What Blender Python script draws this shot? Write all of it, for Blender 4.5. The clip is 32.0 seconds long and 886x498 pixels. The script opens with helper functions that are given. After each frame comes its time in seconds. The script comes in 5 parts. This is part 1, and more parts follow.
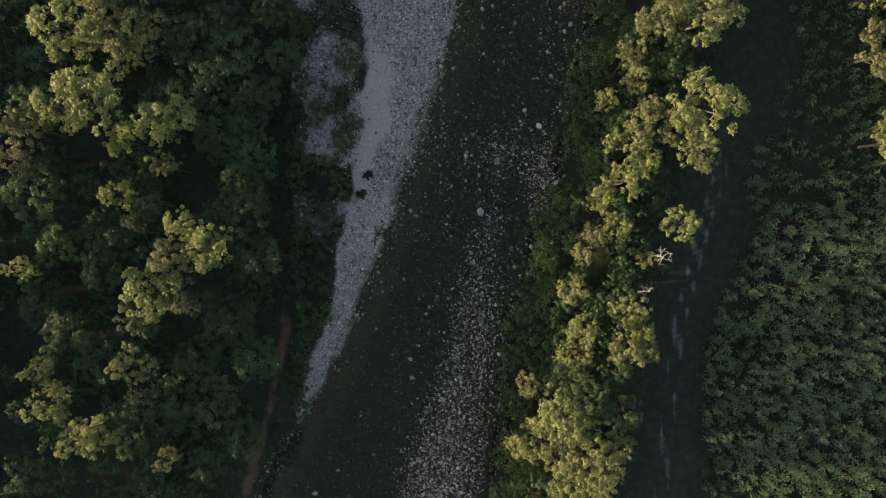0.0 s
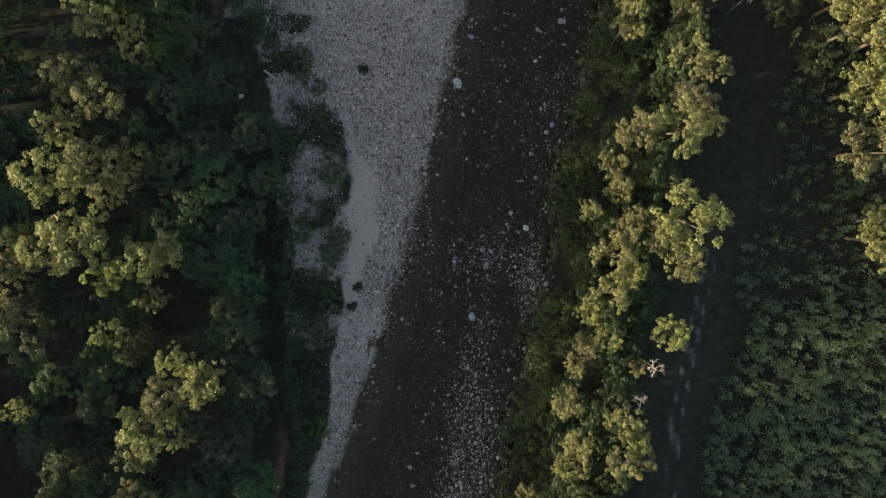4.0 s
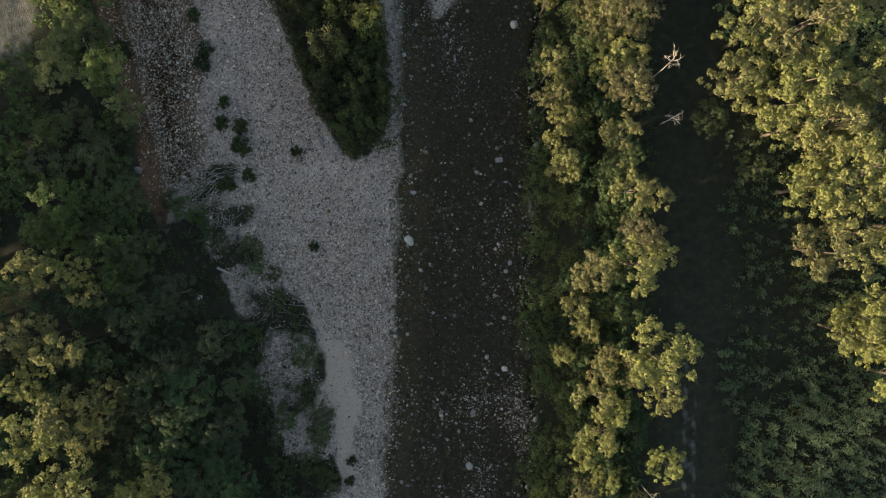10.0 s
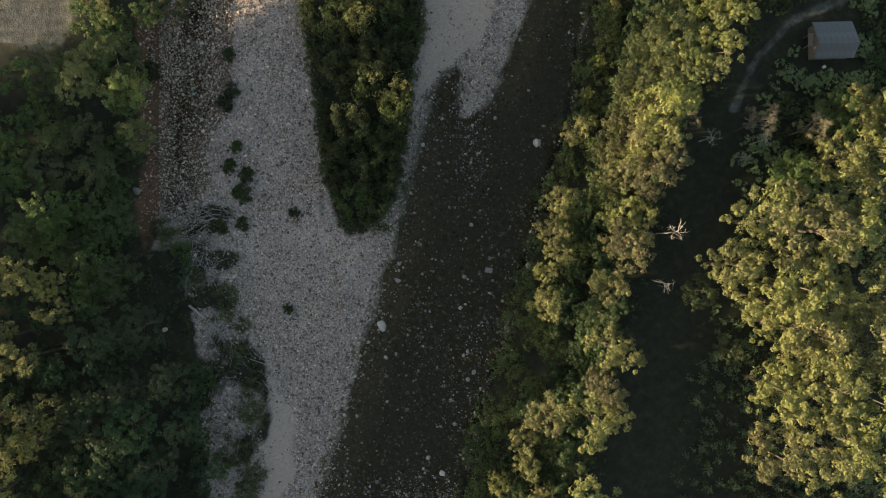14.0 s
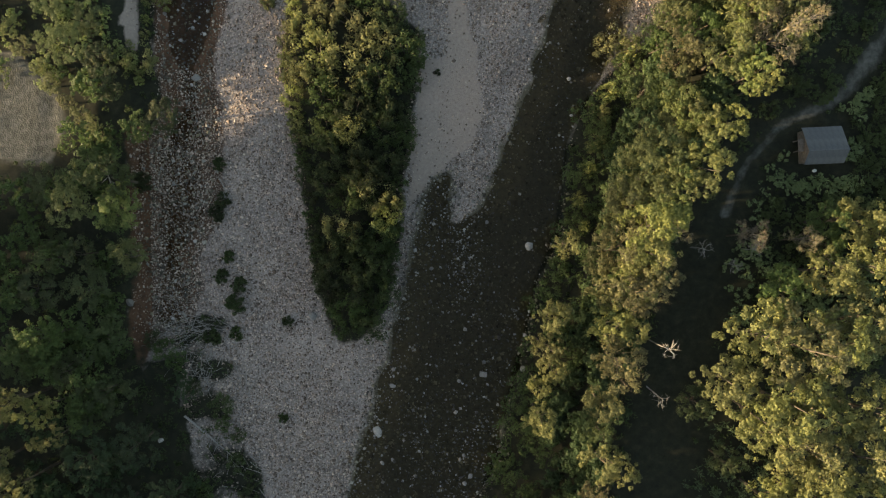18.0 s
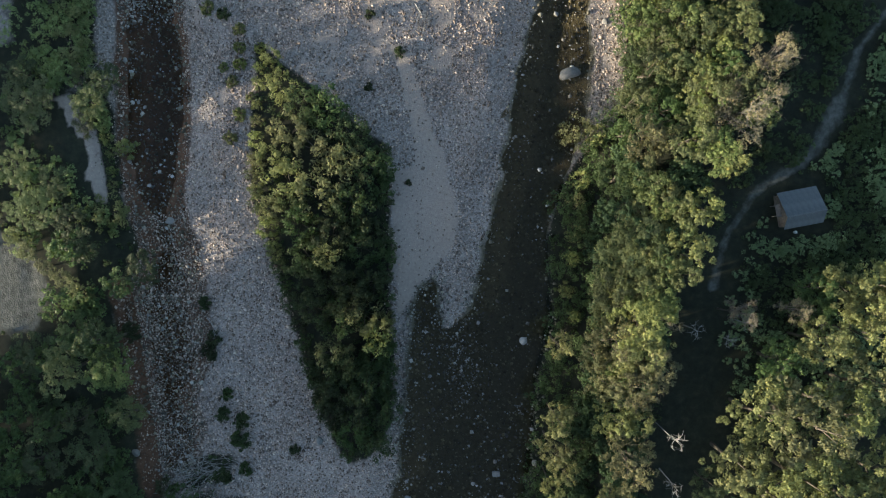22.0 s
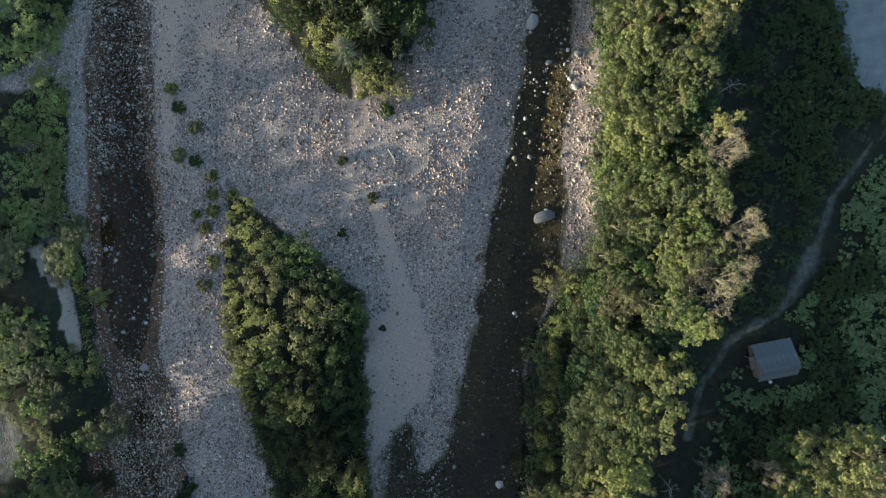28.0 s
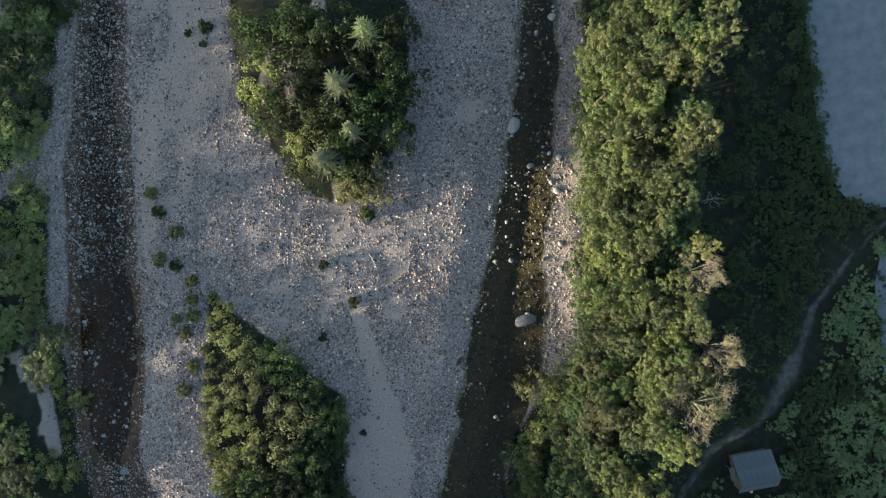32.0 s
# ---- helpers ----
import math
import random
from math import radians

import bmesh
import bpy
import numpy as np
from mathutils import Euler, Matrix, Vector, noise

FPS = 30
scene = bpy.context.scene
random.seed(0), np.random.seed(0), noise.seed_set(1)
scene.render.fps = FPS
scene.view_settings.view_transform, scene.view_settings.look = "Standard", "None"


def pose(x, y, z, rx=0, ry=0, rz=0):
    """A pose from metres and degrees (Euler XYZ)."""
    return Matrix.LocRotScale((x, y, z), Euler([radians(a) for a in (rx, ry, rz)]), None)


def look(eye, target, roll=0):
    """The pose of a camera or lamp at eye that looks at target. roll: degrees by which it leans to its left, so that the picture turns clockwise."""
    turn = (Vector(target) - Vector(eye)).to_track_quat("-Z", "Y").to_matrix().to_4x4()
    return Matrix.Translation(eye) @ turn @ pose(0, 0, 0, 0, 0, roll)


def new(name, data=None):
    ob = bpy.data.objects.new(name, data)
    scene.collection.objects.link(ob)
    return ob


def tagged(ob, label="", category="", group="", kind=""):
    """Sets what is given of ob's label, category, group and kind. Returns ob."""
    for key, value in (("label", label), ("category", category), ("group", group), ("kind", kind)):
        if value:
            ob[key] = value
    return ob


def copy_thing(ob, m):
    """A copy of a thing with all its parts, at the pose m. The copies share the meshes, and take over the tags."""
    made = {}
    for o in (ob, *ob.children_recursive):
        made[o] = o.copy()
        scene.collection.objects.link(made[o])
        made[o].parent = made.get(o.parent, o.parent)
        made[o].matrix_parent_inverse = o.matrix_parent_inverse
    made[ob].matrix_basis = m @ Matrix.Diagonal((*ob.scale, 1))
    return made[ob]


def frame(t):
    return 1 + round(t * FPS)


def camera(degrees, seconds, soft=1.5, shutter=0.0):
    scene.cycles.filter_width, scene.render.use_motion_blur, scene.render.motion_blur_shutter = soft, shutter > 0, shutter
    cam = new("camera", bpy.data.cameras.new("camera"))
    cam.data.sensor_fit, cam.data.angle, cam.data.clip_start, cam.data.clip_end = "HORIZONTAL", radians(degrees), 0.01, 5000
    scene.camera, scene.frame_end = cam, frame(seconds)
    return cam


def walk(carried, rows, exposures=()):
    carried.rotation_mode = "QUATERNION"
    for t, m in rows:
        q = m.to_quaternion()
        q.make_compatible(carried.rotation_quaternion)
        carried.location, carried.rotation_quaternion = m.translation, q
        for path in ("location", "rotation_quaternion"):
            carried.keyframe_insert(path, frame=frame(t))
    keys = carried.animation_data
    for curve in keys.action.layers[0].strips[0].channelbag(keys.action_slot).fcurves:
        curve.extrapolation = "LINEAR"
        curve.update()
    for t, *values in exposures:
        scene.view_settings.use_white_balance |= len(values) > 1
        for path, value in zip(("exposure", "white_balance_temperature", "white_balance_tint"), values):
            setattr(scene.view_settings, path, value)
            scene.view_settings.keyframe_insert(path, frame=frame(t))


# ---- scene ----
cam = camera(70.0, 32.0, soft=1.15)
METRES, DEEP, EYE = 130.0, 130.0 / 0.7, 98.0
ROWS = [
    (0.0, 0.0, 0.0, 0.0, 0.0, 0.0, -0.0),
    (0.5, 0.0019, -0.0001, 0.0161, 0.0, -0.01, -0.04),
    (1.0, 0.0036, -0.0002, 0.032, -0.01, 0.0, -0.09),
    (1.5, 0.0058, -0.0001, 0.049, 0.02, -0.09, -0.13),
    (2.0, 0.0075, -0.0002, 0.0649, 0.02, -0.1, -0.19),
    (2.5, 0.0095, -0.0001, 0.0811, 0.03, -0.14, -0.21),
    (3.0, 0.0114, -0.0002, 0.0976, 0.04, -0.15, 0.41),
    (3.5, 0.0129, -0.0004, 0.1129, 0.04, -0.17, 1.31),
    (5.5, 0.0235, -0.0008, 0.1775, -0.08, -0.18, 11.01),
    (6.0, 0.0278, -0.0009, 0.193, -0.11, -0.18, 13.52),
    (6.5, 0.0331, -0.001, 0.2083, -0.1, -0.2, 15.44),
    (7.0, 0.0387, -0.0009, 0.2233, -0.11, -0.22, 16.44),
    (7.5, 0.0446, -0.0012, 0.2379, -0.14, -0.23, 16.93),
    (8.0, 0.0511, -0.0013, 0.2519, -0.12, -0.17, 17.26),
    (8.5, 0.0578, -0.0014, 0.2661, -0.12, -0.21, 17.46),
    (9.0, 0.0648, -0.0014, 0.2798, -0.11, -0.22, 17.61),
    (9.5, 0.0717, -0.0015, 0.293, -0.1, -0.21, 17.45),
    (10.0, 0.0789, -0.0016, 0.3061, -0.04, -0.21, 14.38),
    (10.5, 0.0853, -0.0017, 0.3195, -0.01, -0.24, 12.53),
    (11.0, 0.0911, -0.0018, 0.3327, -0.02, -0.24, 11.79),
    (11.5, 0.0963, -0.002, 0.3464, -0.01, -0.24, 9.16),
    (12.0, 0.1014, -0.002, 0.3608, 0.01, -0.29, 7.54),
    (12.5, 0.1064, -0.0021, 0.3754, 0.05, -0.28, 6.05),
    (13.0, 0.1102, -0.0019, 0.3903, 0.09, -0.35, 2.2),
    (13.5, 0.1135, -0.0018, 0.4047, 0.09, -0.35, 0.74),
    (14.0, 0.1164, -0.0016, 0.4198, 0.11, -0.4, 0.01),
    (14.5, 0.1186, -0.0013, 0.4355, 0.11, -0.45, -0.46),
    (16.5, 0.1234, -0.0013, 0.498, 0.16, -0.52, -1.25),
    (17.0, 0.124, -0.0014, 0.5144, 0.15, -0.56, -1.06),
    (17.5, 0.1247, -0.0012, 0.5314, 0.12, -0.64, -0.32),
    (18.0, 0.1258, -0.0012, 0.5474, 0.1, -0.63, 1.11),
    (18.5, 0.1272, -0.001, 0.5641, 0.07, -0.64, 3.43),
    (19.0, 0.1291, -0.0009, 0.5808, 0.02, -0.66, 5.99),
    (19.5, 0.1318, -0.0006, 0.5982, 0.01, -0.8, 7.46),
    (20.0, 0.1346, -0.0006, 0.6143, -0.03, -0.78, 8.15),
    (20.5, 0.1387, -0.0003, 0.6307, -0.0, -0.81, 8.56),
    (21.0, 0.1425, -0.0003, 0.646, -0.02, -0.81, 8.83),
    (21.5, 0.1469, -0.0002, 0.6606, -0.02, -0.81, 9.01),
    (22.0, 0.1512, -0.0001, 0.6742, -0.03, -0.84, 9.15),
    (22.5, 0.1551, -0.0001, 0.6869, -0.06, -0.85, 9.25),
    (23.0, 0.1599, 0.0002, 0.6995, -0.04, -0.88, 9.34),
    (23.5, 0.1645, 0.0004, 0.7122, -0.05, -0.89, 9.38),
    (24.0, 0.1691, 0.0006, 0.7258, -0.06, -0.93, 9.45),
    (24.5, 0.1737, 0.0009, 0.7392, -0.07, -0.94, 9.48),
    (25.0, 0.1787, 0.0011, 0.7534, -0.07, -0.97, 9.51),
    (25.5, 0.1833, 0.0013, 0.7677, -0.07, -0.98, 9.53),
    (27.5, 0.2039, 0.0026, 0.826, -0.03, -1.03, 9.59),
    (28.0, 0.2094, 0.0028, 0.8407, -0.02, -1.06, 9.6),
    (28.5, 0.2145, 0.0031, 0.8555, -0.02, -1.08, 9.6),
    (29.0, 0.2195, 0.0034, 0.87, -0.03, -1.1, 9.59),
    (29.5, 0.2249, 0.0038, 0.8847, -0.03, -1.12, 9.6),
    (30.0, 0.2303, 0.0041, 0.8995, -0.03, -1.14, 9.6),
    (30.5, 0.2357, 0.0045, 0.9145, -0.03, -1.16, 9.6),
    (31.0, 0.2412, 0.0048, 0.9296, -0.03, -1.2, 9.6),
    (31.5, 0.2466, 0.0051, 0.9444, -0.04, -1.22, 9.6),
    (32.0, 0.252, 0.0054, 0.9595, -0.04, -1.23, 9.59),
]
EXPOSURES = [(0.0, 2.12, 6600, 13), (9.0, 2.2, 6950, 13), (19.0, 2.17, 7450, 13), (19.7, 2.13, 5700, 8), (32.0, 2.15, 5650, 8)]
walk(cam, [(t, pose(0, 0, EYE, -90) @ pose(METRES * x, DEEP * y, METRES * z, 90 + pitch * 0.7, roll, yaw * 0.7)) for t, x, y, z, yaw, pitch, roll in ROWS], EXPOSURES)

# ---- light: a low sun over the western trees and a clear sky ----
SUN_UP, SUN_FROM = 6.3, 265.0  # degrees above the horizon; clockwise from +y
world = bpy.data.worlds.new("sky")
scene.world = world
world.use_nodes = True
wn = world.node_tree
sky = wn.nodes.new("ShaderNodeTexSky")
sky.sky_type, sky.sun_disc = "NISHITA", False
sky.dust_density, sky.ozone_density = 1.2, 0.9
sky.sun_elevation, sky.sun_rotation = radians(SUN_UP), radians(SUN_FROM)
wn.links.new(sky.outputs[0], wn.nodes["Background"].inputs[0])
wn.nodes["Background"].inputs[1].default_value = 0.118
sun = new("sun", bpy.data.lights.new("sun", "SUN"))
sun.data.energy, sun.data.angle, sun.data.color = 4.3, radians(1.4), (1.0, 0.83, 0.55)
toward = Vector((math.sin(radians(SUN_FROM)) * math.cos(radians(SUN_UP)), math.cos(radians(SUN_FROM)) * math.cos(radians(SUN_UP)), math.sin(radians(SUN_UP))))
sun.matrix_world = look(toward * 300, (0, 0, 0))


# ---- materials ----
def material(name, rough=0.8, spec=0.3):
    m = bpy.data.materials.new(name)
    m.use_nodes = True
    b = m.node_tree.nodes["Principled BSDF"]
    b.inputs["Roughness"].default_value = rough
    b.inputs["Specular IOR Level"].default_value = spec
    return m, m.node_tree, b


def node(nt, kind, **values):
    n = nt.nodes.new(kind)
    for key, value in values.items():
        n.inputs[key].default_value = value
    return n


def coords(nt, scale=1.0, what="Object"):
    tc = nt.nodes.new("ShaderNodeTexCoord")
    mp = node(nt, "ShaderNodeMapping")
    mp.inputs["Scale"].default_value = (scale, scale, scale) if isinstance(scale, (int, float)) else scale
    nt.links.new(tc.outputs[what], mp.inputs[0])
    return mp.outputs[0]


def noise_of(nt, vec, scale, detail=4.0, rough=0.6):
    n = node(nt, "ShaderNodeTexNoise", Scale=scale, Detail=detail, Roughness=rough)
    nt.links.new(vec, n.inputs["Vector"])
    return n.outputs["Fac"]


def ramp(nt, fac, stops):
    r = nt.nodes.new("ShaderNodeValToRGB")
    while len(r.color_ramp.elements) < len(stops):
        r.color_ramp.elements.new(0.5)
    for e, (p, c) in zip(r.color_ramp.elements, stops):
        e.position = p
        e.color = (*c, 1) if len(c) == 3 else c
    nt.links.new(fac, r.inputs[0])
    return r.outputs[0]


def mix(nt, fac, a, b, mode="MIX"):
    m = nt.nodes.new("ShaderNodeMix")
    m.data_type, m.blend_type = "RGBA", mode
    for value, slot in ((fac, m.inputs[0]), (a, m.inputs[6]), (b, m.inputs[7])):
        if isinstance(value, (int, float)):
            slot.default_value = value
        elif isinstance(value, tuple):
            slot.default_value = (*value, 1)
        else:
            nt.links.new(value, slot)
    return m.outputs[2]


def bump(nt, b, height, strength=0.5, distance=0.1):
    n = node(nt, "ShaderNodeBump", Strength=strength, Distance=distance)
    nt.links.new(height, n.inputs["Height"])
    nt.links.new(n.outputs[0], b.inputs["Normal"])


def ground_material():
    m, nt, b = material("river_ground", 0.9, 0.2)
    vec = coords(nt)
    vor = node(nt, "ShaderNodeTexVoronoi", Scale=4.5)
    nt.links.new(vec, vor.inputs["Vector"])
    cell = nt.nodes.new("ShaderNodeSeparateColor")
    nt.links.new(vor.outputs["Color"], cell.inputs[0])
    gravel = ramp(nt, cell.outputs[0], [(0.0, (0.10, 0.082, 0.071)), (0.5, (0.19, 0.157, 0.138)), (1.0, (0.38, 0.318, 0.285))])
    wide = noise_of(nt, vec, 0.12, 5)
    gravel = mix(nt, 0.35, gravel, ramp(nt, wide, [(0.3, (0.15, 0.14, 0.14)), (0.7, (0.38, 0.34, 0.31))]))
    fine = noise_of(nt, vec, 2.2, 6)
    sand = ramp(nt, fine, [(0.25, (0.235, 0.19, 0.160)), (0.75, (0.33, 0.272, 0.232))])
    # wooded soil and litter, darkened further to stand in for tree shade
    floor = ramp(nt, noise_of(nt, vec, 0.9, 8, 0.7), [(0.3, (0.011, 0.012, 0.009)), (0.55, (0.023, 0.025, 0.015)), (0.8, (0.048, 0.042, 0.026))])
    silt = ramp(nt, noise_of(nt, vec, 1.4, 7, 0.7), [(0.3, (0.060, 0.053, 0.037)), (0.7, (0.136, 0.119, 0.083))])
    mud = ramp(nt, noise_of(nt, vec, 1.2, 7, 0.7), [(0.3, (0.050, 0.028, 0.017)), (0.7, (0.140, 0.078, 0.048))])
    dust = ramp(nt, noise_of(nt, vec, 1.1, 6), [(0.3, (0.042, 0.042, 0.036)), (0.7, (0.125, 0.124, 0.108))])
    col = gravel
    grain = noise_of(nt, vec, 0.8, 6, 0.7)
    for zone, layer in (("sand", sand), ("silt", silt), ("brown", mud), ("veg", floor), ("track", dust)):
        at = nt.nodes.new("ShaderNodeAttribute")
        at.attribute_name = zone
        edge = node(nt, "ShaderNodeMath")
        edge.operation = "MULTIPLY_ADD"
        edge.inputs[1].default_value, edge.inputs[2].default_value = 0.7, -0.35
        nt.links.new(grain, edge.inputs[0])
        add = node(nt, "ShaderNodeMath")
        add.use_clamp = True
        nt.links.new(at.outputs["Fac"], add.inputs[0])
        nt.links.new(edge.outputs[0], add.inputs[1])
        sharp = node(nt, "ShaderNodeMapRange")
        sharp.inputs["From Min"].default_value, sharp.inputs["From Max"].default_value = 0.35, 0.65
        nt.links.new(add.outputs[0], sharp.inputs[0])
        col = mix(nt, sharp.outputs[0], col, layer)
    nt.links.new(col, b.inputs["Base Color"])
    wooded = nt.nodes.new("ShaderNodeAttribute")
    wooded.attribute_name = "veg"
    relief = node(nt, "ShaderNodeMath")
    relief.operation = "MULTIPLY_ADD"
    relief.inputs[1].default_value, relief.inputs[2].default_value = -0.85, 0.9
    nt.links.new(wooded.outputs["Fac"], relief.inputs[0])
    height_of = node(nt, "ShaderNodeMath")
    height_of.operation = "MULTIPLY"
    nt.links.new(vor.outputs["Distance"], height_of.inputs[0])
    nt.links.new(relief.outputs[0], height_of.inputs[1])
    bump(nt, b, height_of.outputs[0], 0.6, 0.12)
    return m


def stone_material(name, dark, light, rough=0.85):
    m, nt, b = material(name, rough, 0.3)
    geo = nt.nodes.new("ShaderNodeNewGeometry")
    info = nt.nodes.new("ShaderNodeObjectInfo")
    add = node(nt, "ShaderNodeMath")
    nt.links.new(geo.outputs["Random Per Island"], add.inputs[0])
    nt.links.new(info.outputs["Random"], add.inputs[1])
    wrap = node(nt, "ShaderNodeMath")
    wrap.operation = "FRACT"
    nt.links.new(add.outputs[0], wrap.inputs[0])
    mid = tuple((a + c) / 2 for a, c in zip(dark, light))
    base = ramp(nt, wrap.outputs[0], [(0.0, tuple(c * 0.6 for c in dark)), (0.35, dark), (0.65, mid), (0.88, light), (1.0, tuple(min(0.62, c * 1.18) for c in light))])
    vec = coords(nt)
    spots = ramp(nt, noise_of(nt, vec, 5.0, 5), [(0.3, (0.62, 0.61, 0.6)), (0.7, (1.0, 0.98, 0.95))])
    nt.links.new(mix(nt, 1.0, base, spots, "MULTIPLY"), b.inputs["Base Color"])
    bump(nt, b, noise_of(nt, vec, 9.0, 4), 0.3, 0.04)
    return m


def leaf_material(name, low, high, spread=0.25):
    m, nt, b = material(name, 0.6, 0.25)
    geo = nt.nodes.new("ShaderNodeNewGeometry")
    info = nt.nodes.new("ShaderNodeObjectInfo")
    darker = tuple(0.75 * a + 0.25 * c for a, c in zip(low, high))
    paler = tuple(0.18 * a + 0.82 * c for a, c in zip(low, high))
    per = ramp(nt, geo.outputs["Random Per Island"], [(0.0, darker), (1.0, paler)])
    hsv = node(nt, "ShaderNodeHueSaturation")
    for slot, out in (("Hue", (0.485, 0.515)), ("Value", (1 - spread, 1 + spread)), ("Saturation", (0.85, 1.1))):
        mr = node(nt, "ShaderNodeMapRange")
        mr.inputs["To Min"].default_value, mr.inputs["To Max"].default_value = out
        nt.links.new(info.outputs["Random"], mr.inputs[0])
        nt.links.new(mr.outputs[0], hsv.inputs[slot])
    nt.links.new(per, hsv.inputs["Color"])
    nt.links.new(hsv.outputs[0], b.inputs["Base Color"])
    tl = node(nt, "ShaderNodeBsdfTranslucent")
    nt.links.new(hsv.outputs[0], tl.inputs[0])
    mx = node(nt, "ShaderNodeMixShader", Fac=0.45)
    nt.links.new(b.outputs[0], mx.inputs[1])
    nt.links.new(tl.outputs[0], mx.inputs[2])
    nt.links.new(mx.outputs[0], nt.nodes["Material Output"].inputs[0])
    return m


def plain_material(name, dark, light, scale=3.0, rough=0.8, metal=0.0, stretch=1.0):
    m, nt, b = material(name, rough, 0.3)
    vec = coords(nt, (1.0, 1.0, stretch))
    n = noise_of(nt, vec, scale, 6, 0.65)
    nt.links.new(ramp(nt, n, [(0.3, dark), (0.7, light)]), b.inputs["Base Color"])
    b.inputs["Metallic"].default_value = metal
    bump(nt, b, n, 0.3, 0.05)
    return m


def water_material():
    m = bpy.data.materials.new("river_water")
    m.use_nodes = True
    nt = m.node_tree
    nt.nodes.remove(nt.nodes["Principled BSDF"])
    vec = coords(nt, (1.0, 0.45, 1.0))
    ripple = noise_of(nt, vec, 1.6, 5, 0.55)
    bp = node(nt, "ShaderNodeBump", Strength=0.12, Distance=0.12)
    nt.links.new(ripple, bp.inputs["Height"])
    clear = node(nt, "ShaderNodeBsdfTransparent", Color=(0.69, 0.638, 0.485, 1))
    gloss = node(nt, "ShaderNodeBsdfGlossy", Roughness=0.08)
    nt.links.new(bp.outputs[0], gloss.inputs["Normal"])
    fr = node(nt, "ShaderNodeFresnel", IOR=1.33)
    nt.links.new(bp.outputs[0], fr.inputs["Normal"])
    mx = node(nt, "ShaderNodeMixShader")
    for a, c in ((fr.outputs[0], 0), (clear.outputs[0], 1), (gloss.outputs[0], 2)):
        nt.links.new(a, mx.inputs[c])
    nt.links.new(mx.outputs[0], nt.nodes["Material Output"].inputs[0])
    return m


GROUND = ground_material()
WATER = water_material()
COBBLE = stone_material("dry_cobble", (0.172, 0.133, 0.110), (0.565, 0.453, 0.388))
WET_STONE = stone_material("river_stone", (0.085, 0.075, 0.062), (0.38, 0.36, 0.325), 0.55)
BED_STONE = stone_material("bed_stone", (0.085, 0.075, 0.052), (0.30, 0.27, 0.20), 0.6)
BOULDER = stone_material("pale_boulder", (0.28, 0.27, 0.26), (0.44, 0.425, 0.405))
LEAF = {
    # green scrub leaves brightened to stand in for open skylight
    "skylit": leaf_material("skylit_leaves", (0.13, 0.19, 0.085), (0.27, 0.34, 0.16)),
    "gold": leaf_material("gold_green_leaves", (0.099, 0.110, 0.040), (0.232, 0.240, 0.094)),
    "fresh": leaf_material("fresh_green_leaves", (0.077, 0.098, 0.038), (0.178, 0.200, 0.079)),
    # paler leaf tone makes up for sun that misses the western bank
    "willow": leaf_material("brightened_willow_leaves", (0.125, 0.15, 0.062), (0.28, 0.31, 0.14)),
    # own dull green, with the shade of lower trees mixed into it
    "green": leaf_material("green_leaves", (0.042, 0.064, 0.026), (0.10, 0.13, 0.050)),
    "olive": leaf_material("olive_leaves", (0.102, 0.106, 0.044), (0.220, 0.214, 0.096)),
    "pale": leaf_material("dry_pale_leaves", (0.13, 0.112, 0.070), (0.24, 0.208, 0.138)),
    # leaf colour darkened to hold the deep shade of the woods
    "dim": leaf_material("shade_toned_leaves", (0.027, 0.050, 0.024), (0.068, 0.100, 0.046)),
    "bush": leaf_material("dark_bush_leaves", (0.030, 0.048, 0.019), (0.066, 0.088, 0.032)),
    "fir": leaf_material("fir_needles", (0.15, 0.17, 0.075), (0.34, 0.36, 0.18)),
    "sapling": leaf_material("sapling_leaves", (0.030, 0.048, 0.027), (0.12, 0.15, 0.085)),
}
BARK = plain_material("grey_bark", (0.035, 0.030, 0.023), (0.095, 0.080, 0.062), 4.0, 0.9, 0.0, 0.25)
DRY_WOOD = plain_material("bleached_wood", (0.15, 0.14, 0.128), (0.37, 0.345, 0.32), 5.0, 0.85)
TWIG = plain_material("grey_twigs", (0.085, 0.076, 0.066), (0.2, 0.182, 0.158), 5.0, 0.85)
ROOF = plain_material("grey_metal_sheet", (0.062, 0.072, 0.084), (0.105, 0.118, 0.132), 0.9, 0.75, 0.0)
PLANK = plain_material("weathered_planks", (0.10, 0.085, 0.07), (0.22, 0.19, 0.16), 3.0, 0.85)
YARD = plain_material("pale_gravel_yard", (0.118, 0.126, 0.130), (0.185, 0.195, 0.20), 0.6, 0.9)
WHITE = plain_material("white_plastic", (0.62, 0.62, 0.60), (0.75, 0.75, 0.73), 6.0, 0.5)


# ---- plan of the valley: x of each line by its y ----
def line(*stations):
    ys, xs = [s[0] for s in stations], [s[1] for s in stations]
    return lambda y: np.interp(y, ys, xs)


